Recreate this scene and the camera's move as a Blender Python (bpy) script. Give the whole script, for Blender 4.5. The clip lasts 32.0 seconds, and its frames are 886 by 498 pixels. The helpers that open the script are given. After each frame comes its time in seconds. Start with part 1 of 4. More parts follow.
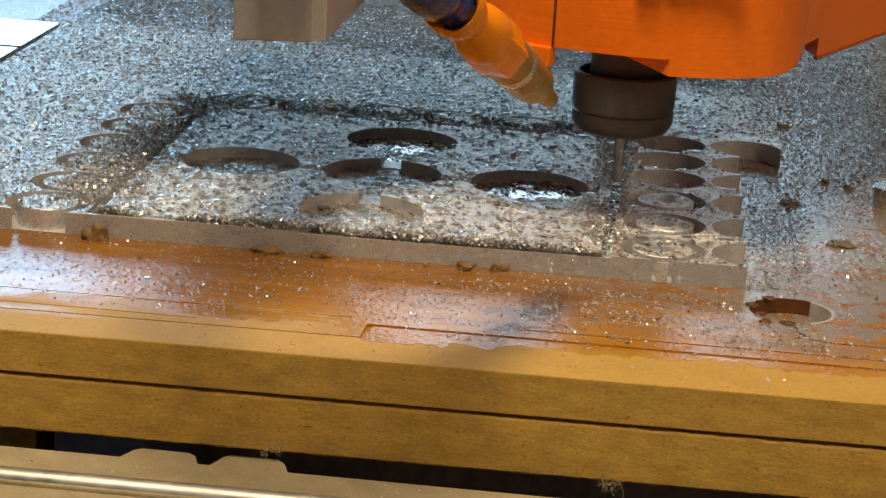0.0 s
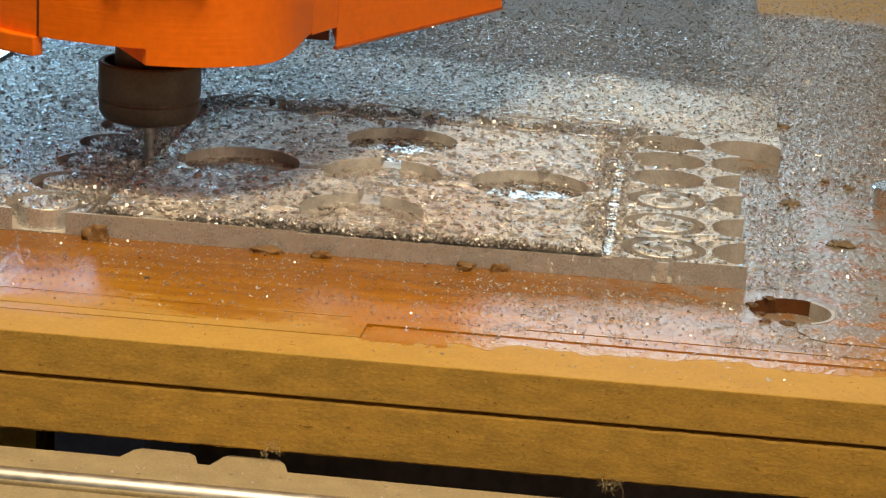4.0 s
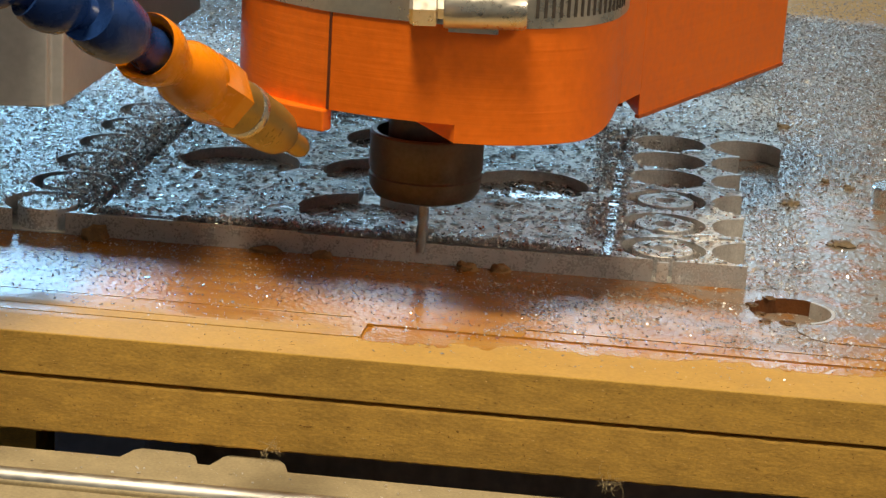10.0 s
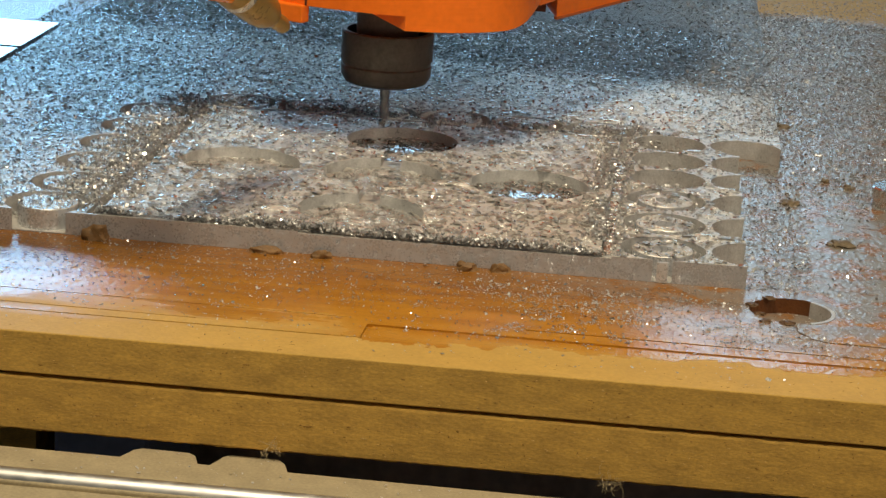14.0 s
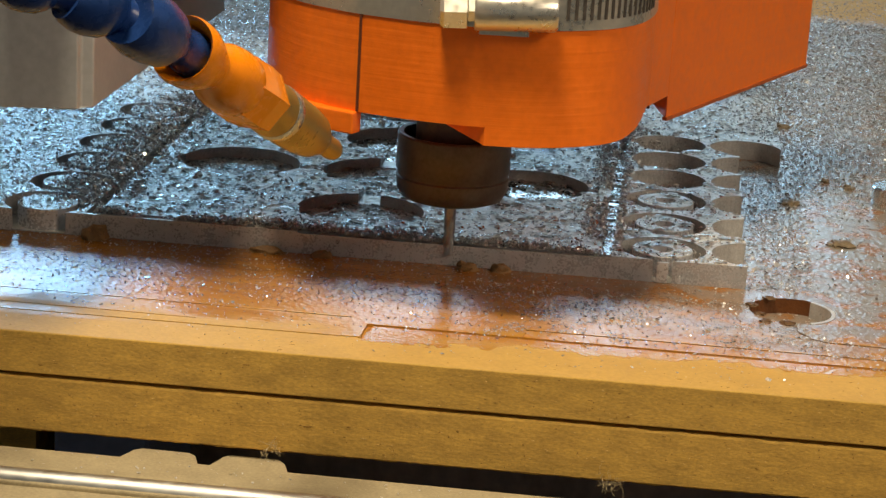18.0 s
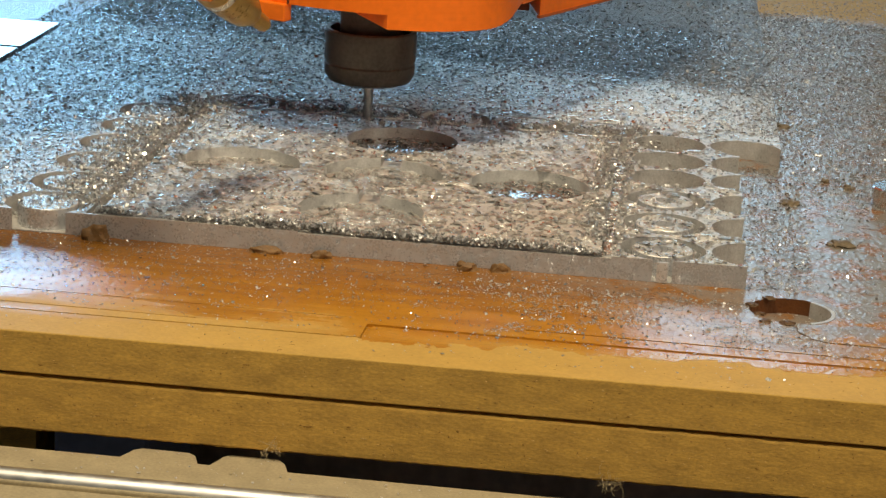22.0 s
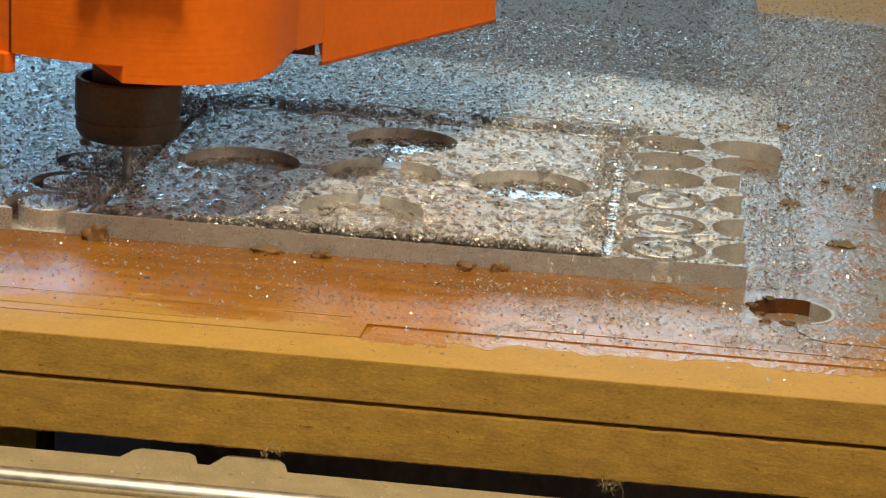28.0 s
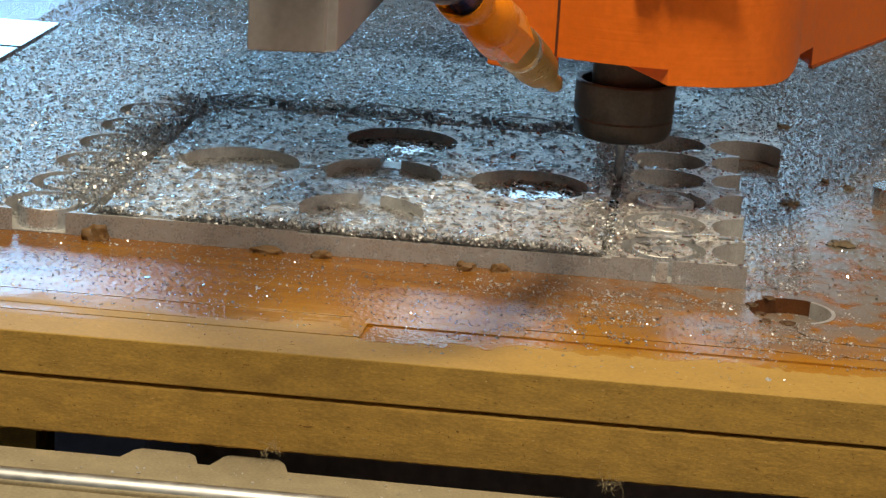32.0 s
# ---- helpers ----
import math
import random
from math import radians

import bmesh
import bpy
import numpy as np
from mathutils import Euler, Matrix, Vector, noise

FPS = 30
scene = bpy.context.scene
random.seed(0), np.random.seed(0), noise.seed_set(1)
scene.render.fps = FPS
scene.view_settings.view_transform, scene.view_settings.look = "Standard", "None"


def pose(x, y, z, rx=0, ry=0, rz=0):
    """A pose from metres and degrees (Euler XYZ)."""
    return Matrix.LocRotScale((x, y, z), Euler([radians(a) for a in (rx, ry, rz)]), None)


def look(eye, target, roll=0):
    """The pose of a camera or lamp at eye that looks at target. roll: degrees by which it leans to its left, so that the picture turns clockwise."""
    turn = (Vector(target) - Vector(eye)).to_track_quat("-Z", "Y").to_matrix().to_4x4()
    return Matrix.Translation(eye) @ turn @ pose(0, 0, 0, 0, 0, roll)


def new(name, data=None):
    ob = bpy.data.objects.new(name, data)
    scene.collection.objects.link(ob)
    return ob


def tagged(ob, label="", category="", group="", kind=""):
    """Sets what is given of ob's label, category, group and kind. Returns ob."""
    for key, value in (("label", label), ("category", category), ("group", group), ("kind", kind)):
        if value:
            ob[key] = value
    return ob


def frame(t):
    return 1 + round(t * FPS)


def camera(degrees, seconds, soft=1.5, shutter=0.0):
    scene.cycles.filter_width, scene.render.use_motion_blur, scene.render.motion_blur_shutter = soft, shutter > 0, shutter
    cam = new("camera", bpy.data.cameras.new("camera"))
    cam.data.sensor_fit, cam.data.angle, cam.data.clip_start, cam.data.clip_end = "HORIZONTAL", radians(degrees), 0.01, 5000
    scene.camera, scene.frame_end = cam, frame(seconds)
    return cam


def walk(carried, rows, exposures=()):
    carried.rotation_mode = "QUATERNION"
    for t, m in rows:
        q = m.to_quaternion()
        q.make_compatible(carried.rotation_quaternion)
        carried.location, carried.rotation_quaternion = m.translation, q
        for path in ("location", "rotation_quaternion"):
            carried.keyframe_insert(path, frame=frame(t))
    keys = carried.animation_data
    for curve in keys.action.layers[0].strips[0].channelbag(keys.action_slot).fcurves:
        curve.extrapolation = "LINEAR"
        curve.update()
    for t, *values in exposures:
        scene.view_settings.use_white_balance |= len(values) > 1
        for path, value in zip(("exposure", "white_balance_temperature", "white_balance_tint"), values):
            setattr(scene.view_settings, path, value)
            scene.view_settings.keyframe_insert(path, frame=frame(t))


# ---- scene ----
# The world is built in millimetres and scaled down where meshes are linked.
K = 0.001

# ---- camera ----
cam = camera(23.08, 32.0, soft=1.4)
EYE = Vector((0.0919, -0.7061, 0.1767))
AIM = Vector((math.sin(radians(-5.678)) * math.cos(radians(15.887)),
              math.cos(radians(-5.678)) * math.cos(radians(15.887)), -math.sin(radians(15.887))))
STAND = look(EYE, EYE + AIM, 3.365)
# the clip's camera drifts in exposure and white balance as the head passes: seconds, stops, kelvin, tint
DRIFT = [(0, -0.22, 7700, 15), (1, -0.08, 7700, 15), (2, 0.1, 8700, 17), (3, 0.02, 8600, 17), (6, -0.24, 7100, 11), (7.4, -0.3, 6750, 10),
         (8.2, -0.24, 6500, 10), (9, -0.13, 6450, 10), (10, 0.08, 7150, 11), (11, 0.03, 7500, 12), (12, -0.15, 7450, 11), (13, -0.2, 7100, 10),
         (14, -0.22, 6900, 10), (16.5, -0.12, 6450, 10), (17.2, -0.05, 6400, 10), (18, 0.1, 7150, 11), (18.8, 0.03, 7600, 12), (19.8, -0.15, 7400, 11), (21, -0.22, 7100, 10),
         (22, -0.12, 7000, 10), (23.6, -0.31, 6750, 10), (25.4, -0.11, 6550, 10), (28, -0.14, 7500, 11), (29, -0.25, 7350, 11), (30, -0.2, 7200, 10), (32, -0.25, 6550, 10)]
walk(cam, [(0, STAND), (32, STAND)], DRIFT)

# ---- light ----
world = bpy.data.worlds.new("world")
scene.world = world
world.use_nodes = True
world.node_tree.nodes["Background"].inputs[0].default_value = (0.5, 0.6, 0.75, 1)
world.node_tree.nodes["Background"].inputs[1].default_value = 0.11


def area_light(name, eye, target, width, height, watts, colour):
    data = bpy.data.lights.new(name, "AREA")
    data.shape, data.size, data.size_y = "RECTANGLE", width, height
    data.energy, data.color = watts, colour
    ob = new(name, data)
    ob.matrix_world = look(eye, target)
    return ob


area_light("ceiling_lamp_light", (-0.03, -0.37, 0.82), (0.02, -0.05, 0), 0.16, 0.18, 7.2, (1.0, 0.88, 0.66))
# fill added at front right to brighten faces towards the camera
area_light("front_fill_light", (1.5, -0.9, 1.1), (0.0, 0.0, 0.05), 0.9, 0.5, 13.0, (1.0, 0.86, 0.68))
for x, z, width, height, watts, tone in ((0.0, 0.63, 0.7, 0.46, 5.2, (0.4, 0.71, 1.0)), (-1.02, 0.68, 0.7, 0.64, 15.5, (0.27, 0.62, 1.0))):
    area_light("window_light", (x, 2.2, z), (x * 0.5, 0.0, 0.1), width, height, watts, tone)


# ---- materials ----
FILM_Y = 0.208
RIPPLE = 0.75  # height of the ripples on the wet board


def material(name, colour, rough=0.5, metal=0.0, vary=0.15, scale=60.0, bump=0.0, bump_scale=400.0, second=None, coat=0.0, rough_vary=0.1, stretch=None):
    """A surface with colour variation at two scales, uneven gloss and fine relief. Scales are per metre."""
    m = bpy.data.materials.new(name)
    m.use_nodes = True
    t = m.node_tree
    b = t.nodes["Principled BSDF"]
    co = t.nodes.new("ShaderNodeTexCoord")
    out = co.outputs["Object"]
    if stretch:
        mp = t.nodes.new("ShaderNodeMapping")
        mp.inputs["Scale"].default_value = stretch
        t.links.new(out, mp.inputs["Vector"])
        out = mp.outputs[0]
    n1 = t.nodes.new("ShaderNodeTexNoise")
    n1.inputs["Scale"].default_value, n1.inputs["Detail"].default_value = scale, 6
    n2 = t.nodes.new("ShaderNodeTexNoise")
    n2.inputs["Scale"].default_value, n2.inputs["Detail"].default_value = scale * 9, 3
    t.links.new(out, n1.inputs["Vector"])
    t.links.new(out, n2.inputs["Vector"])
    add = t.nodes.new("ShaderNodeMath")
    add.operation = "ADD"
    t.links.new(n1.outputs[0], add.inputs[0])
    t.links.new(n2.outputs[0], add.inputs[1])
    ramp = t.nodes.new("ShaderNodeMapRange")
    ramp.inputs[1].default_value, ramp.inputs[2].default_value = 0.7, 1.3
    t.links.new(add.outputs[0], ramp.inputs[0])
    mix = t.nodes.new("ShaderNodeMix")
    mix.data_type = "RGBA"
    dark = [c * (1 - vary) for c in colour]
    light = second or [min(1, c * (1 + vary)) for c in colour]
    mix.inputs[6].default_value, mix.inputs[7].default_value = (*dark, 1), (*light, 1)
    t.links.new(ramp.outputs[0], mix.inputs[0])
    t.links.new(mix.outputs[2], b.inputs["Base Color"])
    rr = t.nodes.new("ShaderNodeMapRange")
    rr.inputs[3].default_value, rr.inputs[4].default_value = max(0.02, rough - rough_vary), min(1, rough + rough_vary)
    t.links.new(ramp.outputs[0], rr.inputs[0])
    t.links.new(rr.outputs[0], b.inputs["Roughness"])
    b.inputs["Metallic"].default_value = metal
    b.inputs["Coat Weight"].default_value = coat
    if bump:
        n3 = t.nodes.new("ShaderNodeTexNoise")
        n3.inputs["Scale"].default_value, n3.inputs["Detail"].default_value = bump_scale, 4
        t.links.new(out, n3.inputs["Vector"])
        bp = t.nodes.new("ShaderNodeBump")
        bp.inputs["Strength"].default_value, bp.inputs["Distance"].default_value = 1.0, bump * K
        t.links.new(n3.outputs[0], bp.inputs["Height"])
        t.links.new(bp.outputs[0], b.inputs["Normal"])
    return m


def droplets(m, cells, depth, fine, fine_depth):
    """Adds relief of standing droplets (rounded cells) and a fine grain to a material."""
    t = m.node_tree
    b = t.nodes["Principled BSDF"]
    co = t.nodes.new("ShaderNodeTexCoord")
    warp = t.nodes.new("ShaderNodeTexNoise")
    warp.inputs["Scale"].default_value = cells * 0.4
    t.links.new(co.outputs["Object"], warp.inputs["Vector"])
    mixv = t.nodes.new("ShaderNodeVectorMath")
    mixv.operation = "MULTIPLY_ADD"
    mixv.inputs[1].default_value = (0.0025, 0.0025, 0.0025)
    t.links.new(warp.outputs["Color"], mixv.inputs[0])
    t.links.new(co.outputs["Object"], mixv.inputs[2])
    v = t.nodes.new("ShaderNodeTexVoronoi")
    v.feature = "SMOOTH_F1"
    v.inputs["Scale"].default_value, v.inputs["Smoothness"].default_value = cells, 0.3
    t.links.new(mixv.outputs[0], v.inputs["Vector"])
    n = t.nodes.new("ShaderNodeTexNoise")
    n.inputs["Scale"].default_value, n.inputs["Detail"].default_value = fine, 3
    t.links.new(co.outputs["Object"], n.inputs["Vector"])
    b1 = t.nodes.new("ShaderNodeBump")
    b1.invert = True
    b1.inputs["Distance"].default_value = depth * K
    t.links.new(v.outputs["Distance"], b1.inputs["Height"])
    b2 = t.nodes.new("ShaderNodeBump")
    b2.inputs["Distance"].default_value = fine_depth * K
    t.links.new(n.outputs[0], b2.inputs["Height"])
    t.links.new(b1.outputs[0], b2.inputs["Normal"])
    t.links.new(b2.outputs[0], b.inputs["Normal"])
    return m


def filmed(m):
    """Dull grey swarf film behind a wandering edge across the rear of the plate."""
    t = m.node_tree
    b = t.nodes["Principled BSDF"]
    co = t.nodes.new("ShaderNodeTexCoord")
    sep = t.nodes.new("ShaderNodeSeparateXYZ")
    t.links.new(co.outputs["Object"], sep.inputs[0])
    n = t.nodes.new("ShaderNodeTexNoise")
    n.inputs["Scale"].default_value, n.inputs["Detail"].default_value = 45, 6
    t.links.new(co.outputs["Object"], n.inputs["Vector"])
    a = t.nodes.new("ShaderNodeMath")
    a.operation = "MULTIPLY_ADD"
    a.inputs[1].default_value = 0.05
    t.links.new(n.outputs[0], a.inputs[0])
    slant = t.nodes.new("ShaderNodeMath")
    slant.operation = "MULTIPLY_ADD"
    slant.inputs[1].default_value = 0.2
    t.links.new(sep.outputs[0], slant.inputs[0])
    t.links.new(sep.outputs[1], slant.inputs[2])
    t.links.new(slant.outputs[0], a.inputs[2])
    r = t.nodes.new("ShaderNodeMapRange")
    r.interpolation_type = "SMOOTHSTEP"
    r.inputs[1].default_value, r.inputs[2].default_value = FILM_Y + 0.008, FILM_Y + 0.044
    t.links.new(a.outputs[0], r.inputs[0])
    for socket, value in (("Base Color", (0.19, 0.195, 0.2, 1)), ("Roughness", 0.55)):
        old = b.inputs[socket].links[0].from_socket
        mix = t.nodes.new("ShaderNodeMix")
        if socket == "Base Color":
            mix.data_type = "RGBA"
            i, j, k = 6, 7, 2
        else:
            i, j, k = 2, 3, 0
        t.links.new(r.outputs[0], mix.inputs[0])
        t.links.new(old, mix.inputs[i])
        mix.inputs[j].default_value = value
        t.links.new(mix.outputs[k], b.inputs[socket])
    return m


def layered(m):
    """Fine level lines of a printed part, uneven from place to place."""
    t = m.node_tree
    b = t.nodes["Principled BSDF"]
    co = t.nodes.new("ShaderNodeTexCoord")
    mp = t.nodes.new("ShaderNodeMapping")
    mp.inputs["Scale"].default_value = (0.04, 0.04, 1.0)
    t.links.new(co.outputs["Object"], mp.inputs["Vector"])
    n = t.nodes.new("ShaderNodeTexNoise")
    n.inputs["Scale"].default_value, n.inputs["Detail"].default_value = 700, 4
    t.links.new(mp.outputs[0], n.inputs["Vector"])
    bp = t.nodes.new("ShaderNodeBump")
    bp.inputs["Distance"].default_value = 0.12 * K
    t.links.new(n.outputs[0], bp.inputs["Height"])
    t.links.new(bp.outputs[0], b.inputs["Normal"])
    return m


def bed_material():
    """Fibreboard: dry and pale along its front, soaked dark behind a ragged tide line, dusted with fine swarf."""
    m = material("fibreboard_top", (0.55, 0.335, 0.085), 0.6, vary=0.1, scale=90, bump=0.12, bump_scale=900)
    t = m.node_tree
    b = t.nodes["Principled BSDF"]
    base = b.inputs["Base Color"].links[0].from_socket
    co = t.nodes.new("ShaderNodeTexCoord")
    sep = t.nodes.new("ShaderNodeSeparateXYZ")
    t.links.new(co.outputs["Object"], sep.inputs[0])

    def noise_at(scale, detail=5):
        n = t.nodes.new("ShaderNodeTexNoise")
        n.inputs["Scale"].default_value, n.inputs["Detail"].default_value = scale, detail
        t.links.new(co.outputs["Object"], n.inputs["Vector"])
        return n.outputs[0]

    def math_node(op, a, c):
        n = t.nodes.new("ShaderNodeMath")
        n.operation = op
        for i, v in enumerate((a, c)):
            if isinstance(v, (int, float)):
                n.inputs[i].default_value = v
            else:
                t.links.new(v, n.inputs[i])
        return n.outputs[0]

    def ramp_of(v, lo, hi):
        n = t.nodes.new("ShaderNodeMapRange")
        n.interpolation_type = "SMOOTHSTEP"
        n.inputs[1].default_value, n.inputs[2].default_value = lo, hi
        t.links.new(v, n.inputs[0])
        return n.outputs[0]

    def blend(f, a, c):
        n = t.nodes.new("ShaderNodeMix")
        n.data_type = "RGBA"
        for i, v in ((0, f), (6, a), (7, c)):
            if isinstance(v, tuple):
                n.inputs[i].default_value = v
            else:
                t.links.new(v, n.inputs[i])
        return n.outputs[2]

    level = math_node("SUBTRACT", sep.outputs[1], math_node("MULTIPLY", sep.outputs[0], 0.0185))
    edge = math_node("ADD", level, math_node("ADD", math_node("MULTIPLY", math_node("SUBTRACT", noise_at(28), 0.5), 0.034), math_node("MULTIPLY", math_node("SUBTRACT", noise_at(210, 8), 0.5), 0.018)))
    stretch = t.nodes.new("ShaderNodeMapping")
    stretch.inputs["Scale"].default_value = (0.12, 1.0, 1.0)
    t.links.new(co.outputs["Object"], stretch.inputs["Vector"])
    grain = t.nodes.new("ShaderNodeTexNoise")
    grain.inputs["Scale"].default_value, grain.inputs["Detail"].default_value = 160, 6
    t.links.new(stretch.outputs[0], grain.inputs["Vector"])
    streak = math_node("MULTIPLY", math_node("SUBTRACT", grain.outputs[0], 0.5), 0.05)
    back = ramp_of(edge, 0.45, 0.405)
    # a crisp tide line on one half, a slow fade along the grain on the other
    crisp = ramp_of(math_node("ADD", sep.outputs[0], math_node("MULTIPLY", noise_at(40), 0.02)), 0.012, 0.034)
    fade = ramp_of(math_node("ADD", edge, math_node("MULTIPLY", streak, 1.3)), -0.163, -0.128)
    tide = ramp_of(edge, -0.1577, -0.1555)
    wet = math_node("ADD", math_node("MULTIPLY", tide, crisp), math_node("MULTIPLY", fade, math_node("SUBTRACT", 1.0, crisp)))
    wet = math_node("MULTIPLY", wet, back)
    soft = math_node("MULTIPLY", ramp_of(math_node("ADD", edge, streak), -0.165, -0.14), back)
    soak = ramp_of(math_node("ADD", edge, math_node("MULTIPLY", streak, 2.4)), -0.15, -0.085)
    amber = blend(soak, (0.5, 0.222, 0.022, 1), (0.285, 0.114, 0.018, 1))
    col = blend(math_node("MULTIPLY", wet, math_node("ADD", 0.35, math_node("MULTIPLY", soft, 0.65))), base, amber)
    # fine swarf dust: heavier to the right and at the back
    right = ramp_of(math_node("ADD", sep.outputs[0], math_node("MULTIPLY", sep.outputs[1], 0.5)), -0.03, 0.14)
    dust = math_node("MULTIPLY", ramp_of(noise_at(120, 8), 0.36, 0.54), math_node("MULTIPLY", right, wet))
    dust = math_node("MULTIPLY", dust, ramp_of(math_node("ADD", sep.outputs[1], math_node("MULTIPLY", noise_at(30), 0.04)), -0.135, -0.09))
    beside = math_node("MULTIPLY", ramp_of(math_node("ADD", sep.outputs[0], math_node("MULTIPLY", math_node("SUBTRACT", noise_at(60), 0.5), 0.03)), 0.1, 0.135), ramp_of(edge, -0.1, -0.075))
    dust = math_node("MAXIMUM", dust, math_node("MULTIPLY", beside, math_node("ADD", 0.2, math_node("MULTIPLY", ramp_of(sep.outputs[1], 0.03, 0.1), 0.3))))
    dust = math_node("MULTIPLY", dust, back)
    col = blend(dust, col, (0.25, 0.24, 0.22, 1))
    t.links.new(col, b.inputs["Base Color"])
    rough = math_node("SUBTRACT", 0.62, math_node("MULTIPLY", wet, 0.55))
    t.links.new(math_node("ADD", rough, math_node("MULTIPLY", dust, 0.1)), b.inputs["Roughness"])
    # the wet part stands in small ripples, drawn out along the board
    ripple = t.nodes.new("ShaderNodeMapping")
    ripple.inputs["Scale"].default_value = (0.8, 1.0, 1.0)
    t.links.new(co.outputs["Object"], ripple.inputs["Vector"])
    r1 = t.nodes.new("ShaderNodeTexNoise")
    r1.inputs["Scale"].default_value, r1.inputs["Detail"].default_value, r1.inputs["Roughness"].default_value = 760, 2, 0.5
    t.links.new(ripple.outputs[0], r1.inputs["Vector"])
    height = math_node("ADD", math_node("MULTIPLY", math_node("MULTIPLY", r1.outputs[0], wet), RIPPLE), math_node("MULTIPLY", noise_at(1800, 3), 0.12))
    bp = t.nodes.new("ShaderNodeBump")
    bp.inputs["Distance"].default_value = 0.3 * K
    t.links.new(height, bp.inputs["Height"])
    t.links.new(bp.outputs[0], b.inputs["Normal"])
    return m


ALU = filmed(droplets(material("wet_milled_aluminium", (0.74, 0.715, 0.665), 0.44, 0.5, vary=0.14, scale=45), 330, 0.34, 900, 0.16))
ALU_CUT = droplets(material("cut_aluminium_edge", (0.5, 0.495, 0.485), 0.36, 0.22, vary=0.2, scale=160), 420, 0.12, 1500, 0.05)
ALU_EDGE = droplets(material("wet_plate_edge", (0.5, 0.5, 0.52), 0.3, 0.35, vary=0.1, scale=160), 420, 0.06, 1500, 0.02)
SLUG_SIDE = material("bright_slug_side", (0.7, 0.71, 0.73), 0.3, 0.45, vary=0.12, scale=120)
ALU_FLOOR = droplets(material("pocket_floor_aluminium", (0.55, 0.55, 0.54), 0.12, 0.85, vary=0.3, scale=160, rough_vary=0.08), 300, 0.07, 1200, 0.02)
FLOOR_DULL = droplets(material("swarfy_pocket_floor", (0.62, 0.61, 0.59), 0.3, 0.55, vary=0.3, scale=160, rough_vary=0.12), 330, 0.2, 1000, 0.06)
CHIP = material("aluminium_chip", (0.74, 0.75, 0.76), 0.28, 0.95, vary=0.4, scale=300)
HEAP_CHIP = material("matted_chip", (0.6, 0.595, 0.585), 0.34, 0.65, vary=0.4, scale=300)
GREY_CHIP = material("dull_chip", (0.3, 0.29, 0.275), 0.4, 0.4, vary=0.45, scale=300)
FLAT_CHIP = material("flat_dull_flake", (0.4, 0.38, 0.345), 0.4, 0.35, vary=0.4, scale=300)
CARPET_CHIP = material("matted_grey_chip", (0.3, 0.305, 0.31), 0.4, 0.4, vary=0.35, scale=300)
WET_CHIP = material("wet_flake", (0.75, 0.78, 0.8), 0.17, 0.9, vary=0.15, scale=300)
BED_CHIP = material("washed_chip", (0.66, 0.65, 0.64), 0.3, 0.45, vary=0.3, scale=300)
DARK_CHIP = material("oily_chip", (0.42, 0.415, 0.405), 0.36, 0.6, vary=0.4, scale=300)
BED = bed_material()
BED.node_tree.nodes["Principled BSDF"].inputs["Specular IOR Level"].default_value = 0.29
MDF_EDGE = material("fibreboard_edge", (0.53, 0.318, 0.07), 0.85, vary=0.26, scale=260, bump=0.1, bump_scale=1100, stretch=(0.4, 1.0, 1.0))
MDF_LOW = material("dusty_fibreboard", (0.36, 0.295, 0.18), 0.8, vary=0.2, scale=120, bump=0.1, bump_scale=2200)
ORANGE = layered(material("orange_printed_plastic", (0.95, 0.185, 0.012), 0.38, vary=0.11, scale=40))
SCORCH = material("scorched_plastic", (0.45, 0.1, 0.02), 0.6, vary=0.4, scale=200)
# colours the real seam, and also stands for shade beside the wing
SEAM_AND_SHADE = material("dirty_seam_and_shade", (0.12, 0.03, 0.012), 0.7, vary=0.3, scale=200)
HOSE_ORANGE = material("orange_hose_plastic", (0.95, 0.27, 0.008), 0.26, vary=0.04, scale=60)
HOSE_BLUE = material("blue_hose_plastic", (0.012, 0.045, 0.18), 0.28, vary=0.2, scale=60)
BRASS = material("dull_brass", (0.42, 0.27, 0.07), 0.35, 0.6, vary=0.15, scale=90)
STEEL = material("clamp_steel", (0.72, 0.68, 0.6), 0.32, 0.85, vary=0.1, scale=60)
NUT = material("blackened_steel", (0.1, 0.085, 0.075), 0.4, 0.4, vary=0.25, scale=80)
CUTTER = material("carbide", (0.42, 0.43, 0.45), 0.38, 0.9, vary=0.2, scale=300)
BRACKET = material("brushed_aluminium", (0.43, 0.425, 0.43), 0.5, 0.4, vary=0.12, scale=50, bump=0.04, bump_scale=700)
RAIL = material("polished_rail", (0.6, 0.59, 0.57), 0.46, 1.0, vary=0.1, scale=40)
SOAKED = material("soaked_fibreboard", (0.13, 0.045, 0.012), 0.4, vary=0.35, scale=300, bump=0.2, bump_scale=900)
HOLE_SLUDGE = material("dark_wet_sludge", (0.11, 0.06, 0.025), 0.5, vary=0.4, scale=400, bump=0.3, bump_scale=900)
BED_SLUDGE = material("grey_brown_sludge", (0.17, 0.13, 0.08), 0.5, vary=0.5, scale=500, bump=0.3, bump_scale=900)
SLUDGE = material("wet_sludge", (0.2, 0.105, 0.035), 0.6, vary=0.4, scale=400, bump=0.3, bump_scale=900)
SPECK = material("torn_fibreboard", (0.3, 0.165, 0.035), 0.8, vary=0.3, scale=300)
PALE = material("raised_fibreboard", (0.6, 0.39, 0.12), 0.8, vary=0.2, scale=300)
FIBRE = material("pale_fibre", (0.6, 0.48, 0.28), 0.8, vary=0.1, scale=300)
WATER = bpy.data.materials.new("coolant")
WATER.use_nodes = True
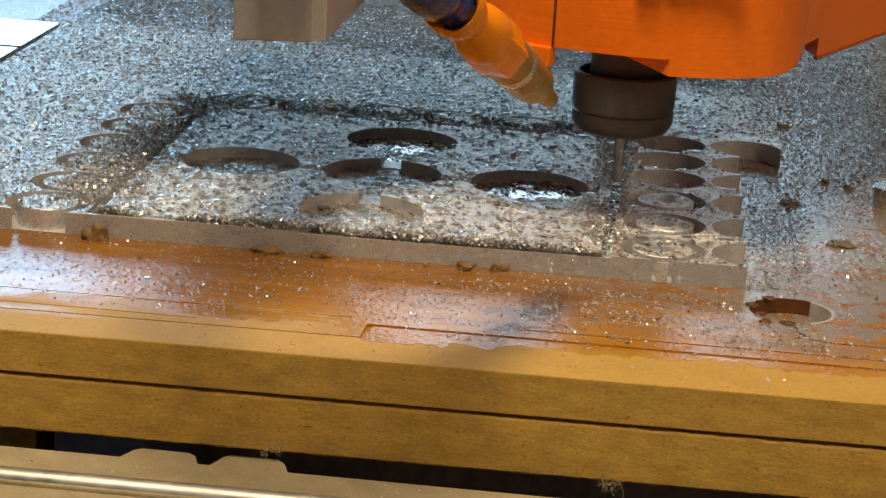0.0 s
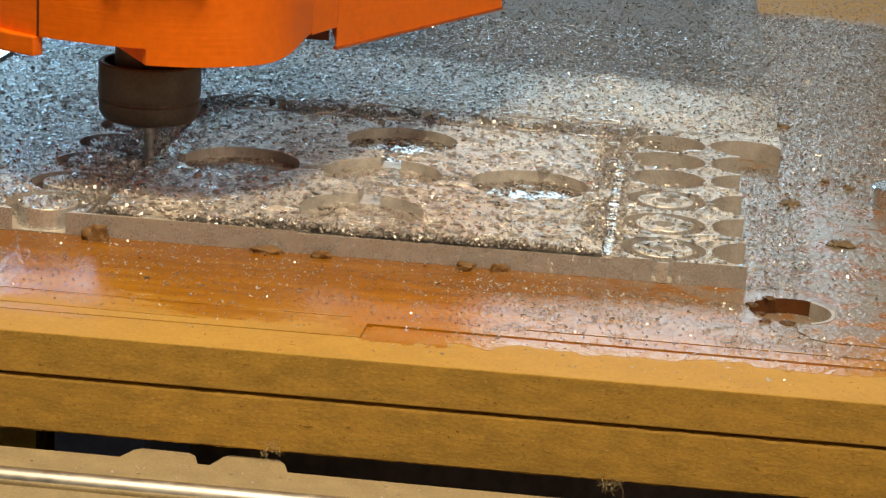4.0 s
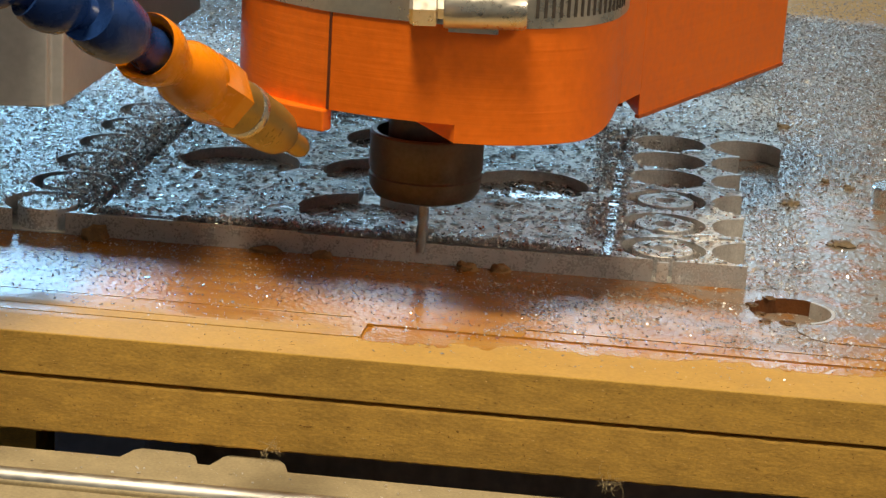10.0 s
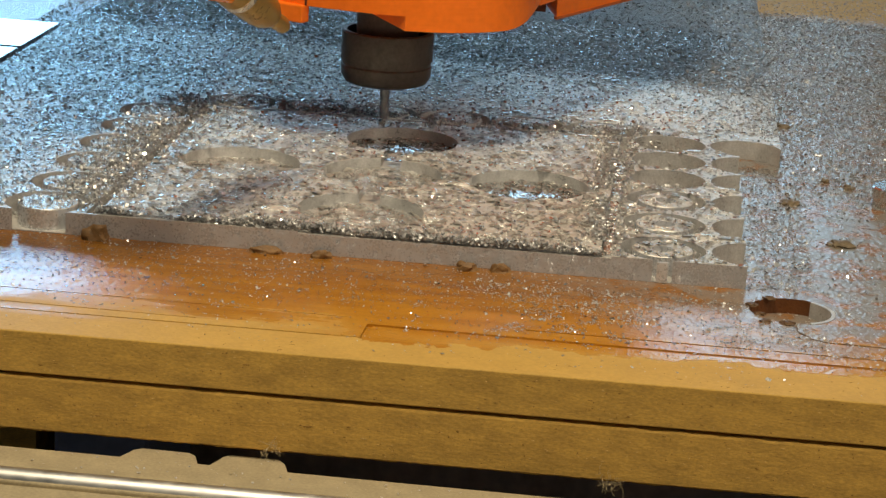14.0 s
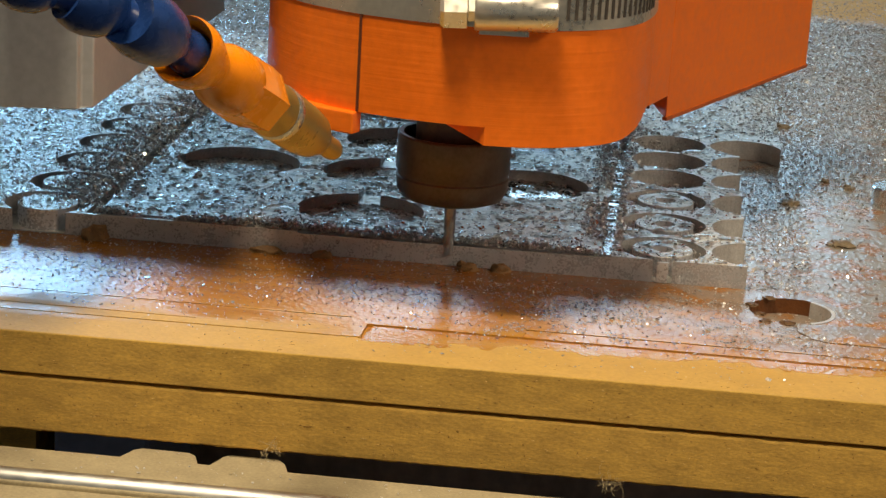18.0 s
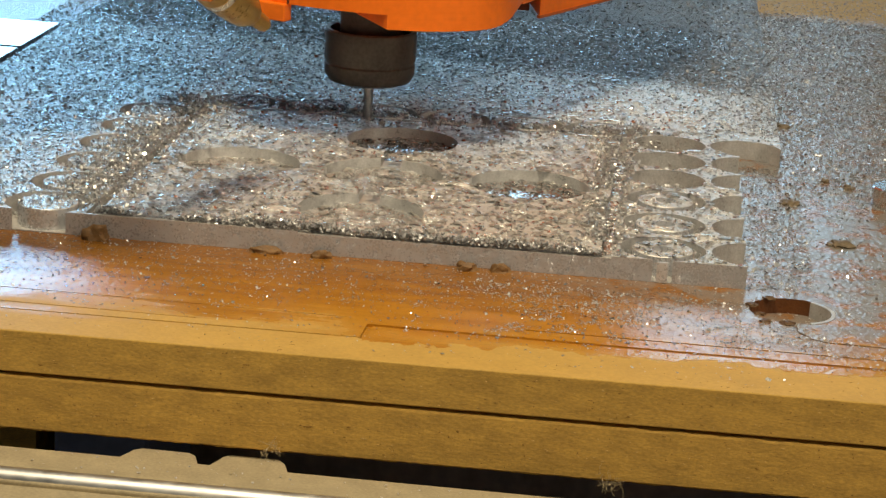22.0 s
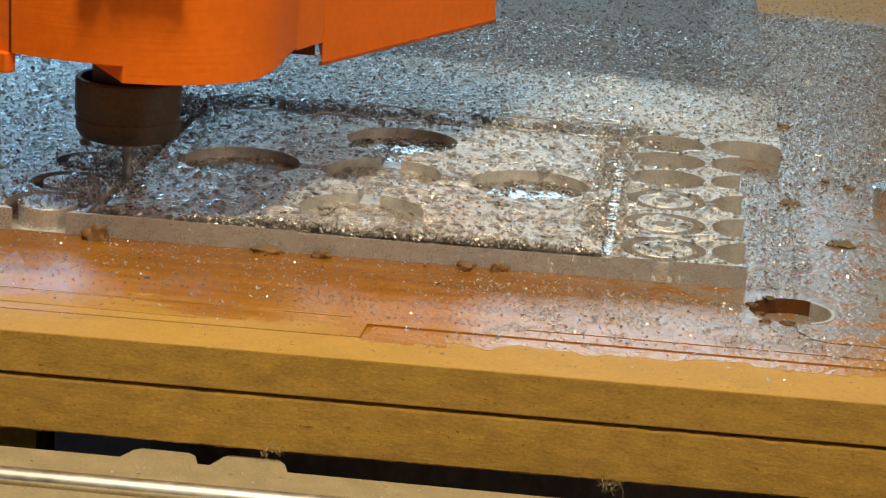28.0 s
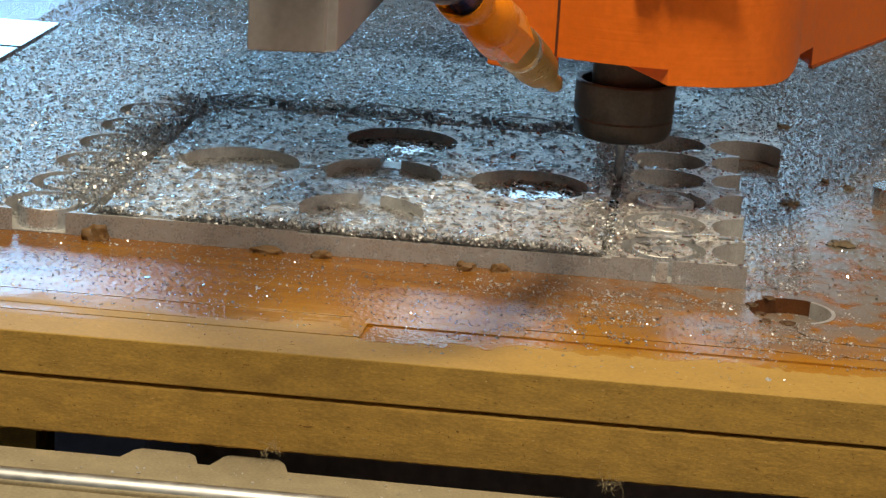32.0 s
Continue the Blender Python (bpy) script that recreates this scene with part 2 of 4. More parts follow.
WATER.node_tree.nodes["Principled BSDF"].inputs["Transmission Weight"].default_value = 1.0
WATER.node_tree.nodes["Principled BSDF"].inputs["Roughness"].default_value = 0.03
WATER.node_tree.nodes["Principled BSDF"].inputs["IOR"].default_value = 1.36
WALL = material("painted_wall", (0.7, 0.66, 0.6), 0.85, vary=0.08, scale=3)
FLOOR = material("dark_workshop_floor", (0.06, 0.05, 0.045), 0.7, vary=0.3, scale=6)
NAVY = material("navy_plastic_bin", (0.17, 0.21, 0.36), 0.5, vary=0.2, scale=30)
SHELF = material("brown_board_shelf", (0.42, 0.3, 0.25), 0.7, vary=0.3, scale=20)
MAGNET = material("bright_steel", (0.75, 0.76, 0.77), 0.25, 1.0, vary=0.08, scale=80)


# ---- mesh helpers ----
def link(name, bm, mat, parent=None, label="", smooth=False):
    """Links a bmesh that was drawn in millimetres as one mesh object."""
    me = bpy.data.meshes.new(name)
    bmesh.ops.scale(bm, vec=(K, K, K), verts=bm.verts)
    bmesh.ops.recalc_face_normals(bm, faces=bm.faces)
    bm.to_mesh(me)
    bm.free()
    if smooth:
        me.shade_smooth()
        me.set_sharp_from_angle(angle=radians(38))
    me.materials.append(mat)
    ob = new(name, me)
    if parent:
        ob.parent = parent
    if label:
        ob["label"] = label
    return ob


def part(name, bm, mat, parent, label="", smooth=False):
    return link(name, bm, mat, parent, label, smooth)


def thing(name, label, category, at=(0, 0, 0), group="", kind=""):
    ob = new(name)
    ob.empty_display_size = 0.01
    ob.location = Vector(at) * K
    return tagged(ob, label, category, group, kind)


def prism(outline, z0, z1, bevel=0.0):
    """A solid from a plan outline; z0 and z1 may be numbers or functions of x, y."""
    bm = bmesh.new()
    lo = [bm.verts.new((x, y, z0(x, y) if callable(z0) else z0)) for x, y in outline]
    hi = [bm.verts.new((x, y, z1(x, y) if callable(z1) else z1)) for x, y in outline]
    n = len(outline)
    bm.faces.new(lo[::-1])
    bm.faces.new(hi)
    for i in range(n):
        bm.faces.new((lo[i], lo[(i + 1) % n], hi[(i + 1) % n], hi[i]))
    if bevel:
        bmesh.ops.bevel(bm, geom=list(bm.edges), offset=bevel, segments=2, affect="EDGES", profile=0.5)
    return bm


def box(x0, x1, y0, y1, z0, z1, bevel=0.0):
    return prism([(x0, y0), (x1, y0), (x1, y1), (x0, y1)], z0, z1, bevel)


def circle(cx, cy, r, n=48, a0=0.0, a1=360.0):
    k = n if a1 - a0 >= 360 else n - 1
    return [(cx + r * math.cos(radians(a0 + (a1 - a0) * i / k)), cy + r * math.sin(radians(a0 + (a1 - a0) * i / k))) for i in range(n)]


def lathe(profile, n=48, m=None):
    """A solid of revolution about z from (radius, z) pairs, moved by the pose m."""
    bm = bmesh.new()
    rings = []
    for r, z in profile:
        rings.append([bm.verts.new((r * math.cos(2 * math.pi * i / n), r * math.sin(2 * math.pi * i / n), z)) for i in range(n)])
    for a, b in zip(rings, rings[1:]):
        for i in range(n):
            bm.faces.new((a[i], a[(i + 1) % n], b[(i + 1) % n], b[i]))
    bm.faces.new(rings[0][::-1])
    bm.faces.new(rings[-1])
    if m:
        bm.transform(m)
    return bm


def carved(base, cutters):
    """Base less all cutters (bmeshes, millimetres), as a bmesh."""
    def hold(b):
        me = bpy.data.meshes.new("tmp")
        bmesh.ops.recalc_face_normals(b, faces=b.faces)
        b.to_mesh(me)
        b.free()
        return bpy.data.objects.new("tmp", me)
    col = bpy.data.collections.new("cutters")
    obs = [hold(c) for c in cutters]
    for o in obs:
        col.objects.link(o)
    scene.collection.children.link(col)
    ob = hold(base)
    scene.collection.objects.link(ob)
    mod = ob.modifiers.new("cut", "BOOLEAN")
    mod.operation, mod.operand_type, mod.collection, mod.solver = "DIFFERENCE", "COLLECTION", col, "EXACT"
    dg = bpy.context.evaluated_depsgraph_get()
    dg.update()
    ev = ob.evaluated_get(dg)
    out = bmesh.new()
    out.from_mesh(ev.to_mesh())
    ev.to_mesh_clear()
    for o in obs + [ob]:
        me = o.data
        bpy.data.objects.remove(o)
        bpy.data.meshes.remove(me)
    bpy.data.collections.remove(col)
    return out


def along(a, b):
    """The pose whose z axis runs from a to b, at a."""
    a, b = Vector(a), Vector(b)
    return Matrix.Translation(a) @ (b - a).to_track_quat("Z", "Y").to_matrix().to_4x4()


# ---- room ----
def room():
    tagged(link("floor", box(-2600, 2600, -2600, 2600, -760, -740), FLOOR), kind="structure")
    tagged(link("ceiling", box(-2600, 2600, -2600, 2600, 1900, 1920), WALL), kind="structure")
    tagged(link("wall_north", box(-2600, 2600, 2600, 2640, -740, 1900), WALL), kind="structure")
    tagged(link("wall_south", box(-2600, 2600, -2640, -2600, -740, 1900), WALL), kind="structure")
    tagged(link("wall_east", box(2600, 2640, -2600, 2600, -740, 1900), WALL), kind="structure")
    tagged(link("wall_west", box(-2640, -2600, -2600, 2600, -740, 1900), WALL), kind="structure")


# ---- machine bed ----
BED_Z = -7.0


def bed_front(x):
    return -175.4 + 0.0185 * x


def bed():
    t = thing("machine_bed", "two-layer fibreboard router bed, coolant-soaked and dusted with swarf", "machine bed", (0, 0, 0))
    top = prism([(-420, bed_front(-420)), (420, bed_front(420)), (420, 900), (-420, 900)], -18.6, BED_Z, 0.35)
    cuts = [prism(circle(134, -97.6, 12.6), -11.6, 0)]

    def groove(pts, w=0.8, d=0.7):
        for (xa, ya), (xb, yb) in zip(pts, pts[1:]):
            v = Vector((xb - xa, yb - ya)).normalized() * w / 2
            n = Vector((-v.y, v.x))
            a, b = Vector((xa, ya)) - v, Vector((xb, yb)) + v
            cuts.append(prism([tuple(a - n), tuple(b - n), tuple(b + n), tuple(a + n)], BED_Z - d, 0))
    groove([(-420, -166.5), (17, -156.8)], 0.8)
    groove([(17, -156.8), (17.4, -145.4), (420, -143.4)], 1.9, 1.0)
    groove([(-420, -154), (-30, -152.6)], 0.6, 0.4)
    groove([(-420, -142), (10, -140)], 0.5, 0.3)
    groove([(60, -137.6), (420, -134)], 0.9, 0.6)
    groove([(134.1, -108.5), (134.4, -116), (136.4, -119.5), (138.6, -123), (143, -125), (420, -127.5)], 1.1, 0.8)
    groove([(130.2, -82), (132.2, 60)], 1.3, 0.9)
    groove([(135.6, -84), (137.6, 45)], 1.3, 0.9)
    bm = carved(top, cuts)
    top = part("top_sheet", bm, BED, t, "upper fibreboard sheet, amber where coolant has soaked in")
    top.data.materials.append(MDF_EDGE)
    top.data.materials.append(SOAKED)
    for f in top.data.polygons:
        if f.normal.y < -0.8 and f.center.y < -0.16:
            f.material_index = 1
        elif math.hypot(f.center.x - 0.134, f.center.y + 0.0976) < 0.013 and f.center.z < -0.0072 and f.normal.z < 0.5:
            f.material_index = 2
    bm = bmesh.new()
    rows = []
    xs = [-420] + [-160 + 0.9 * i for i in range(368)] + [420]
    for x in xs:
        r = [noise.noise((x * f, k * 7.0, 0.0)) for k in range(4) for f in (0.16, 0.7)]
        y = bed_front(x) + 0.2
        prof = ((y + 0.4, -34.8 + 0.3 * r[0] + 0.25 * r[1]), (y + 0.1 * r[2], -34.3 + 0.2 * r[3]), (y + 0.1 * r[4], -20.3 + 0.25 * r[5]), (y + 0.12, -19.65 + 0.28 * r[6] + 0.22 * r[7]), (y + 3, -19.7), (y + 3, -18.63), (900, -18.63), (900, -34.8))
        rows.append([bm.verts.new((x, a, b)) for a, b in prof])
    for a, b in zip(rows, rows[1:]):
        for i in range(8):
            bm.faces.new((a[i], b[i], b[(i + 1) % 8], a[(i + 1) % 8]))
    bm.faces.new(rows[0][::-1])
    bm.faces.new(rows[-1])
    bmesh.ops.recalc_face_normals(bm, faces=bm.faces)
    part("lower_sheet", bm, MDF_EDGE, t, "lower fibreboard sheet with a rough sawn edge")


def pits():
    """Small torn pits and fibre specks along the sawn edges and the dry front strip."""
    rnd = random.Random(31)
    for name, mat, label, n in (("edge_specks", SPECK, "brown torn specks along the sawn board edges", 520), ("edge_fibres", PALE, "pale raised fibres along the sawn board edges", 300)):
        verts, faces = [], []
        for j in range(n):
            x = rnd.uniform(-135, 150)
            w, h = rnd.lognormvariate(-0.7, 0.5), rnd.lognormvariate(-1.3, 0.4)
            kind = rnd.random()
            if kind < 0.42:
                o, u, v, q = Vector((x, bed_front(x) - 0.03, rnd.uniform(-18.2, -7.8))), Vector((1, 0.0185, 0)), Vector((0, 0, 1)), Vector((0, -0.04, 0))
            elif kind < 0.84:
                o, u, v, q = Vector((x, bed_front(x) + 0.06, rnd.uniform(-34, -20.8))), Vector((1, 0.0185, 0)), Vector((0, 0, 1)), Vector((0, -0.04, 0))
            else:
                o, u, v, q = Vector((x, bed_front(x) + rnd.uniform(0.8, 16), BED_Z + 0.03)), Vector((1, 0, 0)), Vector((0, 1, 0)), Vector((0, 0, 0.1))
            k, m = len(verts), 7
            for i in range(m):
                a = 2 * math.pi * i / m
                r = 0.5 * rnd.uniform(0.7, 1.2)
                verts.append(tuple((o + u * w * r * math.cos(a) + v * h * r * math.sin(a)) * K))
            verts.append(tuple((o + q) * K))
            faces += [(k + i, k + (i + 1) % m, k + m) for i in range(m)]
        me = bpy.data.meshes.new(name)
        me.from_pydata(verts, [], faces)
        me.materials.append(mat)
        tagged(new(name, me), label, "board wear", kind="stuff")


def base_rail():
    t = thing("base_board", "dusty fibreboard base board with two tabs beside the bed", "board", (0, 0, -37.5))
    yb = lambda x: -182.6 + 0.008 * x
    back = lambda x: -174.0 + 0.03 * x
    pts = [(-420, -208), (420, -202), (420, yb(420)), (2, yb(0)), (0.6, -176), (-1.8, -173.2), (-14.5, -173.4), (-16.4, -175.2),
           (-18, yb(-20)), (-22, yb(-22)), (-23.4, -176.4), (-25.6, -174.6), (-38.5, -174.4), (-40.6, -176.6), (-42.2, yb(-42)), (-420, yb(-420))]
    part("board", prism(pts, -16, 0, 0.5), MDF_LOW, t)
    part("front_board", prism([(-420, -260), (420, -254), (420, -197.5), (-420, -206.5)], -16, -1.2, 0.5), MDF_LOW, t)
    m = along((-420, -206.5, -1.0), (420, -195.2, -1.0))
    part("rail", lathe([(3.1, 0), (3.1, 840.1)], 24, m), RAIL, t, "polished metal edge rail", True)


def store():
    t = thing("storage_bin", "navy plastic bin in the dark under the bed", "bin", (-62, -110, -130))
    part("bin_body", box(-14, 14, -20, 40, 0, 90, 2), NAVY, t)
    t = thing("storage_shelf", "dark board shelf in shadow under the bed", "shelf", (0, 0, -140))
    part("shelf", box(-420, 420, -140, 900, 0, 10), SHELF, t)
    part("rear_panel", box(-420, 420, 0, 10, 10, 100), SHELF, t)
    part("side_panel", box(-120, -84, -120, -1, 10, 98), MDF_EDGE, t, "brown board under the bed")


# ---- the aluminium plate ----
RING_R, KERF = 13.2, 3.0
RIGHT_ROWS = [-67.3, -37.6, -7.0, 23.0, 50.5, 78.0]
LEFT_ROWS = [-73.6, -46.8, -18.0, 10.6, 38.0, 64.8]
BACK_COLS = [-94.5, -67.5, -40.3, -13.4, 14.2, 42.0, 69.0]
POCKETS = [(0, -1.2), (-48.8, -1.2), (49.5, -1.2), (0, -51.4), (0, 48.6)]
POCKET_R, POCKET_D = 20.0, 3.8
PATH_X, PATH_Y = 78.57, 80.58


def plate_front(x):
    return -82.0 + 0.0195 * x


PLATE = [(-171.5, plate_front(-171.5)), (120.8, plate_front(120.8)), (120.6, 80), (136.2, 80), (135.4, 480), (-176, 480)]


def plate():
    t = thing("aluminium_plate", "wet aluminium sheet being milled, covered with chips and coolant", "metal plate", (0, 0, 0))
    base = prism(PLATE, BED_Z + 0.05, 0)
    cuts = []
    rings = [(-94.5, y, 4.0, 0.0) for y in LEFT_ROWS] + [(x, 92.0, KERF, 0.0) for x in BACK_COLS[1:]] + [(95.4, y, 4.0, 3.4) for y in RIGHT_ROWS[:3]]
    for x, y, kerf, hole in rings:
        cuts.append(prism(circle(x, y, RING_R), -6.6, 5))
    for y in RIGHT_ROWS[3:]:
        cuts.append(prism(circle(95.4, y, RING_R), -20, 5))
    for y in RIGHT_ROWS:
        cuts.append(prism(circle(123.4, y + 1.4, RING_R), -20, 5))
    for x, y in POCKETS:
        cuts.append(prism(circle(x, y, POCKET_R, 64), -POCKET_D, 5))
    cuts.append(box(-71, 73, -4.6, 2.2, -2.6, 5))
    cuts.append(box(-3.6, 3.6, -50, 48, -3.2, 5))
    w = 1.7
    cuts.append(box(-PATH_X - w, -PATH_X + w, -81.5, PATH_Y + w, -5, 5))
    cuts.append(box(PATH_X - w, PATH_X + w, -78.6, PATH_Y + w, -5, 5))
    cuts.append(box(-PATH_X - w, PATH_X + w, PATH_Y - w, PATH_Y + w, -5.1, 5))
    cuts.append(box(-PATH_X - w, PATH_X + w, -PATH_Y - w, -PATH_Y + w, -0.7, 5))
    for x, y, r in ((-40.4, -38.3, 2.6), (43.2, -31, 2.6), (-64.3, 46, 2.6), (52, 55.6, 2.6)):
        cuts.append(prism(circle(x, y, r, 24), -20, 5))
    sheet = part("sheet", carved(base, cuts), ALU, t, "milled sheet with round pockets, ring cuts and scalloped end")
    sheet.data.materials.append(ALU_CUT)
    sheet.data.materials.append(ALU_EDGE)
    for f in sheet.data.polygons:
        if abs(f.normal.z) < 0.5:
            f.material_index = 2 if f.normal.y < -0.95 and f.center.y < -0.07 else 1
    # pale raised tab stands in for a slit that glints
    part("edge_tab", box(93.9, 97.4, plate_front(95) - 0.7, plate_front(95) - 0.03, -6.9, -0.4, 0.25), SLUG_SIDE, t, "bright tab added in place of a glinting slit in the plate's edge")
    for x, y, kerf, hole in rings:
        slug = part("slug", disc(RING_R - kerf, hole, x, y), ALU, t, "round slug left standing in its ring cut")
        slug.data.materials.append(SLUG_SIDE)
        for f in slug.data.polygons:
            f.material_index = 0 if f.normal.z > 0.5 else 1
    for x, y in POCKETS:
        prof = [(0.6, 0)]
        for i in range(1, 27):
            prof.append((i * 0.74, 0.15 if i % 3 == 0 else 0.0))
        bm = lathe([(0.05, -0.1)] + prof[::1] + [(19.9, 0.02), (19.9, -0.1)], 64)
        bmesh.ops.translate(bm, vec=(x, y, -POCKET_D + 0.11), verts=bm.verts)
        pooled = x > 20 or y > 20
        part("pocket_floor", bm, ALU_FLOOR if pooled else FLOOR_DULL, t, "pocket floor under a bright film of coolant" if pooled else "wet pocket floor with concentric tool marks", True)


def disc(r, hole, x, y):
    """A round slug with softened rims, bored through where hole is not nil."""
    n = 40
    bm = bmesh.new()
    inner = [(hole, -6.6), (hole, 0.0)] if hole else []
    prof = [(r, -6.6), (r, -0.2), (r - 0.2, 0.0)] + inner[::-1]
    loops = [[bm.verts.new((x + a * math.cos(2 * math.pi * i / n), y + a * math.sin(2 * math.pi * i / n), z)) for i in range(n)] for a, z in prof]
    for a, b in zip(loops, loops[1:] + (loops[:1] if hole else [])):
        for i in range(n):
            bm.faces.new((a[i], a[(i + 1) % n], b[(i + 1) % n], b[i]))
    if not hole:
        bm.faces.new(loops[-1])
        bm.faces.new(loops[0][::-1])
    return bm


# ---- spindle head ----
def flowing(pts, n=6):
    """A smooth curve through plan points."""
    out = []
    q = [pts[0]] + list(pts) + [pts[-1]]
    for i in range(1, len(q) - 2):
        a, b, c, d = (Vector(v) for v in q[i - 1:i + 3])
        for k in range(n):
            u = k / n
            v = 0.5 * (2 * b + (c - a) * u + (2 * a - 5 * b + 4 * c - d) * u * u + (3 * b - a - 3 * c + d) * u ** 3)
            out.append((v.x, v.y))
    return out + [tuple(pts[-1])]


def head():
    t = thing("spindle_head", "orange printed router spindle mount with black collet nut and cutter", "router spindle", (0, 0, 0))
    # printed mount
    arc = [(-54, 62), (-55.5, 20), (-56, 0), (-54, -16), (-49, -31), (-40, -43.5), (-30, -51), (-21, -56), (-8, -60), (4, -62), (14, -62.4)]
    rim = [(14, -62.4), (26, -60.8), (37, -56), (46, -48.5), (52.5, -37), (55.5, -24), (56.5, -12)]
    arc, rim = flowing(arc), flowing(rim)
    body = arc + rim[1:] + [(58.5, -4), (60, 2), (60, 62)]
    shell = part("mount_body", prism(body, 50.2, 77), ORANGE, t, "", True)
    inner = flowing([(0, -47), (16, -49), (28, -46), (38, -38), (43, -28), (45, -18), (46, -10)])
    part("front_lip", prism(rim + inner[::-1], lambda x, y: 45.2 + 5.1 * max(0.0, min(1.0, (y + 46) / 24)) ** 1.5 + (0.0 if x > 13 else (14 - x) * 0.18), 50.2), ORANGE, t, "", True)
    wing = part("wing", prism([(61.6, 3.4), (107.4, 108), (104, 118), (60, 118), (54, 40)], 42, 150, 0.6), ORANGE, t)
    # unseen blocks behind the mount, sized to cut off window reflections
    part("carriage_blocker", box(-38, 62, 60, 265, 104, 200, 1.0), BRACKET, t, "unseen carriage block, sized to stop light from the windows")
    part("post_blocker", box(-8, 26, 63, 240, 48, 103.9, 1.0), BRACKET, t, "unseen narrow foot that blocks window reflections")
    part("wing_edge", prism([(61.9, 3.2), (107.8, 107.8), (106.6, 108.6), (60.6, 4.2)], 41.8, 42.8), SCORCH, wing, "brown scorched lower edge of the wing")
    part("wing_joint", prism([(56.3, -14), (61.7, 3.0), (56, 30), (40, 10)], 49.2, 120, 0.3), ORANGE, t)
    # dark-coloured filler in place of the shade inside the notch
    part("recess_shade", prism([(40, 20), (56.5, 20), (54, 34), (40, 34)], 41.5, 50.3), SEAM_AND_SHADE, t, "dark block painted as shade in the hollow between mount and wing")
    foot = [(-44, -45.0), (-33.5, -52.8), (-22.4, -58.0), (-20.6, -53.6), (-31, -48), (-40, -40.5)]
    part("foot_flange", prism(foot, 44.2, 50.3, 0.5), ORANGE, shell, "small flange at the foot of the mount")
    part("seam", prism([(-22.0, -55.9), (-21.3, -56.3), (-20.7, -54.5), (-21.6, -54.2)], 50.3, 76.9), SEAM_AND_SHADE, shell, "dark split between the mount's halves")
    # clamp band and screw
    loop = [p for p in body if p[1] < 55 and p[0] < 57]
    band = part("clamp_ring", prism([(x * 1.006, y * 1.006) for x, y in loop] + [(x * 0.99, y * 0.99) for x, y in loop[::-1]], 77.0, 90.5), STEEL, t, "worm-drive steel hose clamp band", True)
    part("upper_mount", prism([(x * 0.988, y * 0.988) for x, y in body], 76.9, 128), ORANGE, t, "", True)
    run = [p for p in rim if p[0] > 33]
    for i in range(17):
        u = i / 16 * (len(run) - 8)
        k, f = int(u), u - int(u)
        x = run[k][0] + (run[k + 1][0] - run[k][0]) * f
        y = run[k][1] + (run[k + 1][1] - run[k][1]) * f
        ang = math.atan2(run[k + 1][1] - run[k][1], run[k + 1][0] - run[k][0])
        m = Matrix.Translation((x * 1.007, y * 1.007, 84)) @ Matrix.Rotation(ang, 4, "Z")
        b = box(-0.4, 0.4, -0.25, 0.25, -4.2, 4.2)
        b.transform(m)
        part("band_slot", b, NUT, band)
    hx = (Vector((9.5, -64.5, 82)), Vector((31, -62.0, 82.6)))
    barrel = part("clamp_screw_housing", lathe([(5.2, 0), (5.6, 0.6), (5.6, 21), (5.0, 21.8)], 32, along(*hx)), STEEL, t, "shiny screw barrel of the clamp", True)
    part("clamp_screw_head", lathe([(4.6, -9), (5.4, -8), (5.4, -2), (3.4, -1.6), (3.4, 0)], 6, along(*hx)), STEEL, barrel, "hexagonal clamp screw head")
    part("clamp_saddle", prism([(11, -64.2), (24, -63), (24, -58), (11, -59)], 75.4, 77.6), STEEL, barrel)
    # spindle nose, nut and cutter
    part("spindle_nose", lathe([(11.6, 28), (11.6, 44), (13, 45.5), (13, 52)], 48), NUT, t, "black spindle nose above the nut", True)
    nut = part("collet_nut", lathe([(3.6, 13.8), (12.5, 13.8), (15.2, 14.8), (16.6, 17.2), (16.9, 20.9), (16.5, 21.4), (16.6, 22.4), (17.0, 23.0), (17.0, 33.4), (16.5, 34.0), (15.2, 33.8), (14.9, 29), (11.5, 28.6)], 64), NUT, t, "black steel collet nut", True)
    bm = bmesh.new()
    n, turns = 40, 1.6
    rings = []
    for k in range(n + 1):
        z = -3.5 + 20 * k / n
        ring = []
        for i in range(16):
            a = 2 * math.pi * i / 16
            tw = 2 * math.pi * turns * min(k / n, 0.62)
            r = 1.75
            if k / n < 0.62:
                r = 1.75 - 0.32 * max(0.0, math.cos(2 * (a - tw))) ** 2
            ring.append(bm.verts.new((r * math.cos(a), r * math.sin(a), z)))
        rings.append(ring)
    for a, b in zip(rings, rings[1:]):
        for i in range(16):
            bm.faces.new((a[i], a[(i + 1) % 16], b[(i + 1) % 16], b[i]))
    bm.faces.new(rings[0][::-1])
    bm.faces.new(rings[-1])
    cutter = part("end_mill", bm, CUTTER, t, "slender two-flute end mill", True)
    # bracket
    part("bracket", prism([(-112.4, -94), (-89.6, -89.4), (-89.6, -86.6), (-86.4, -85.8), (-85.6, 72), (-108.6, 72)], 52.2, 140, 0.5), BRACKET, t, "grey aluminium bracket beside the spindle")
    # added out of view: a plate that blocks window sheen, and its arm
    part("back_blocker", box(-188, -138, 405, 420, 98, 200, 1.0), BRACKET, t, "unseen plate added to block window reflections on the bed")
    part("blocker_arm", box(-188, 20, 265.1, 404.9, 178, 200, 1.0), BRACKET, t, "unseen arm added to hold the rear light blocker")
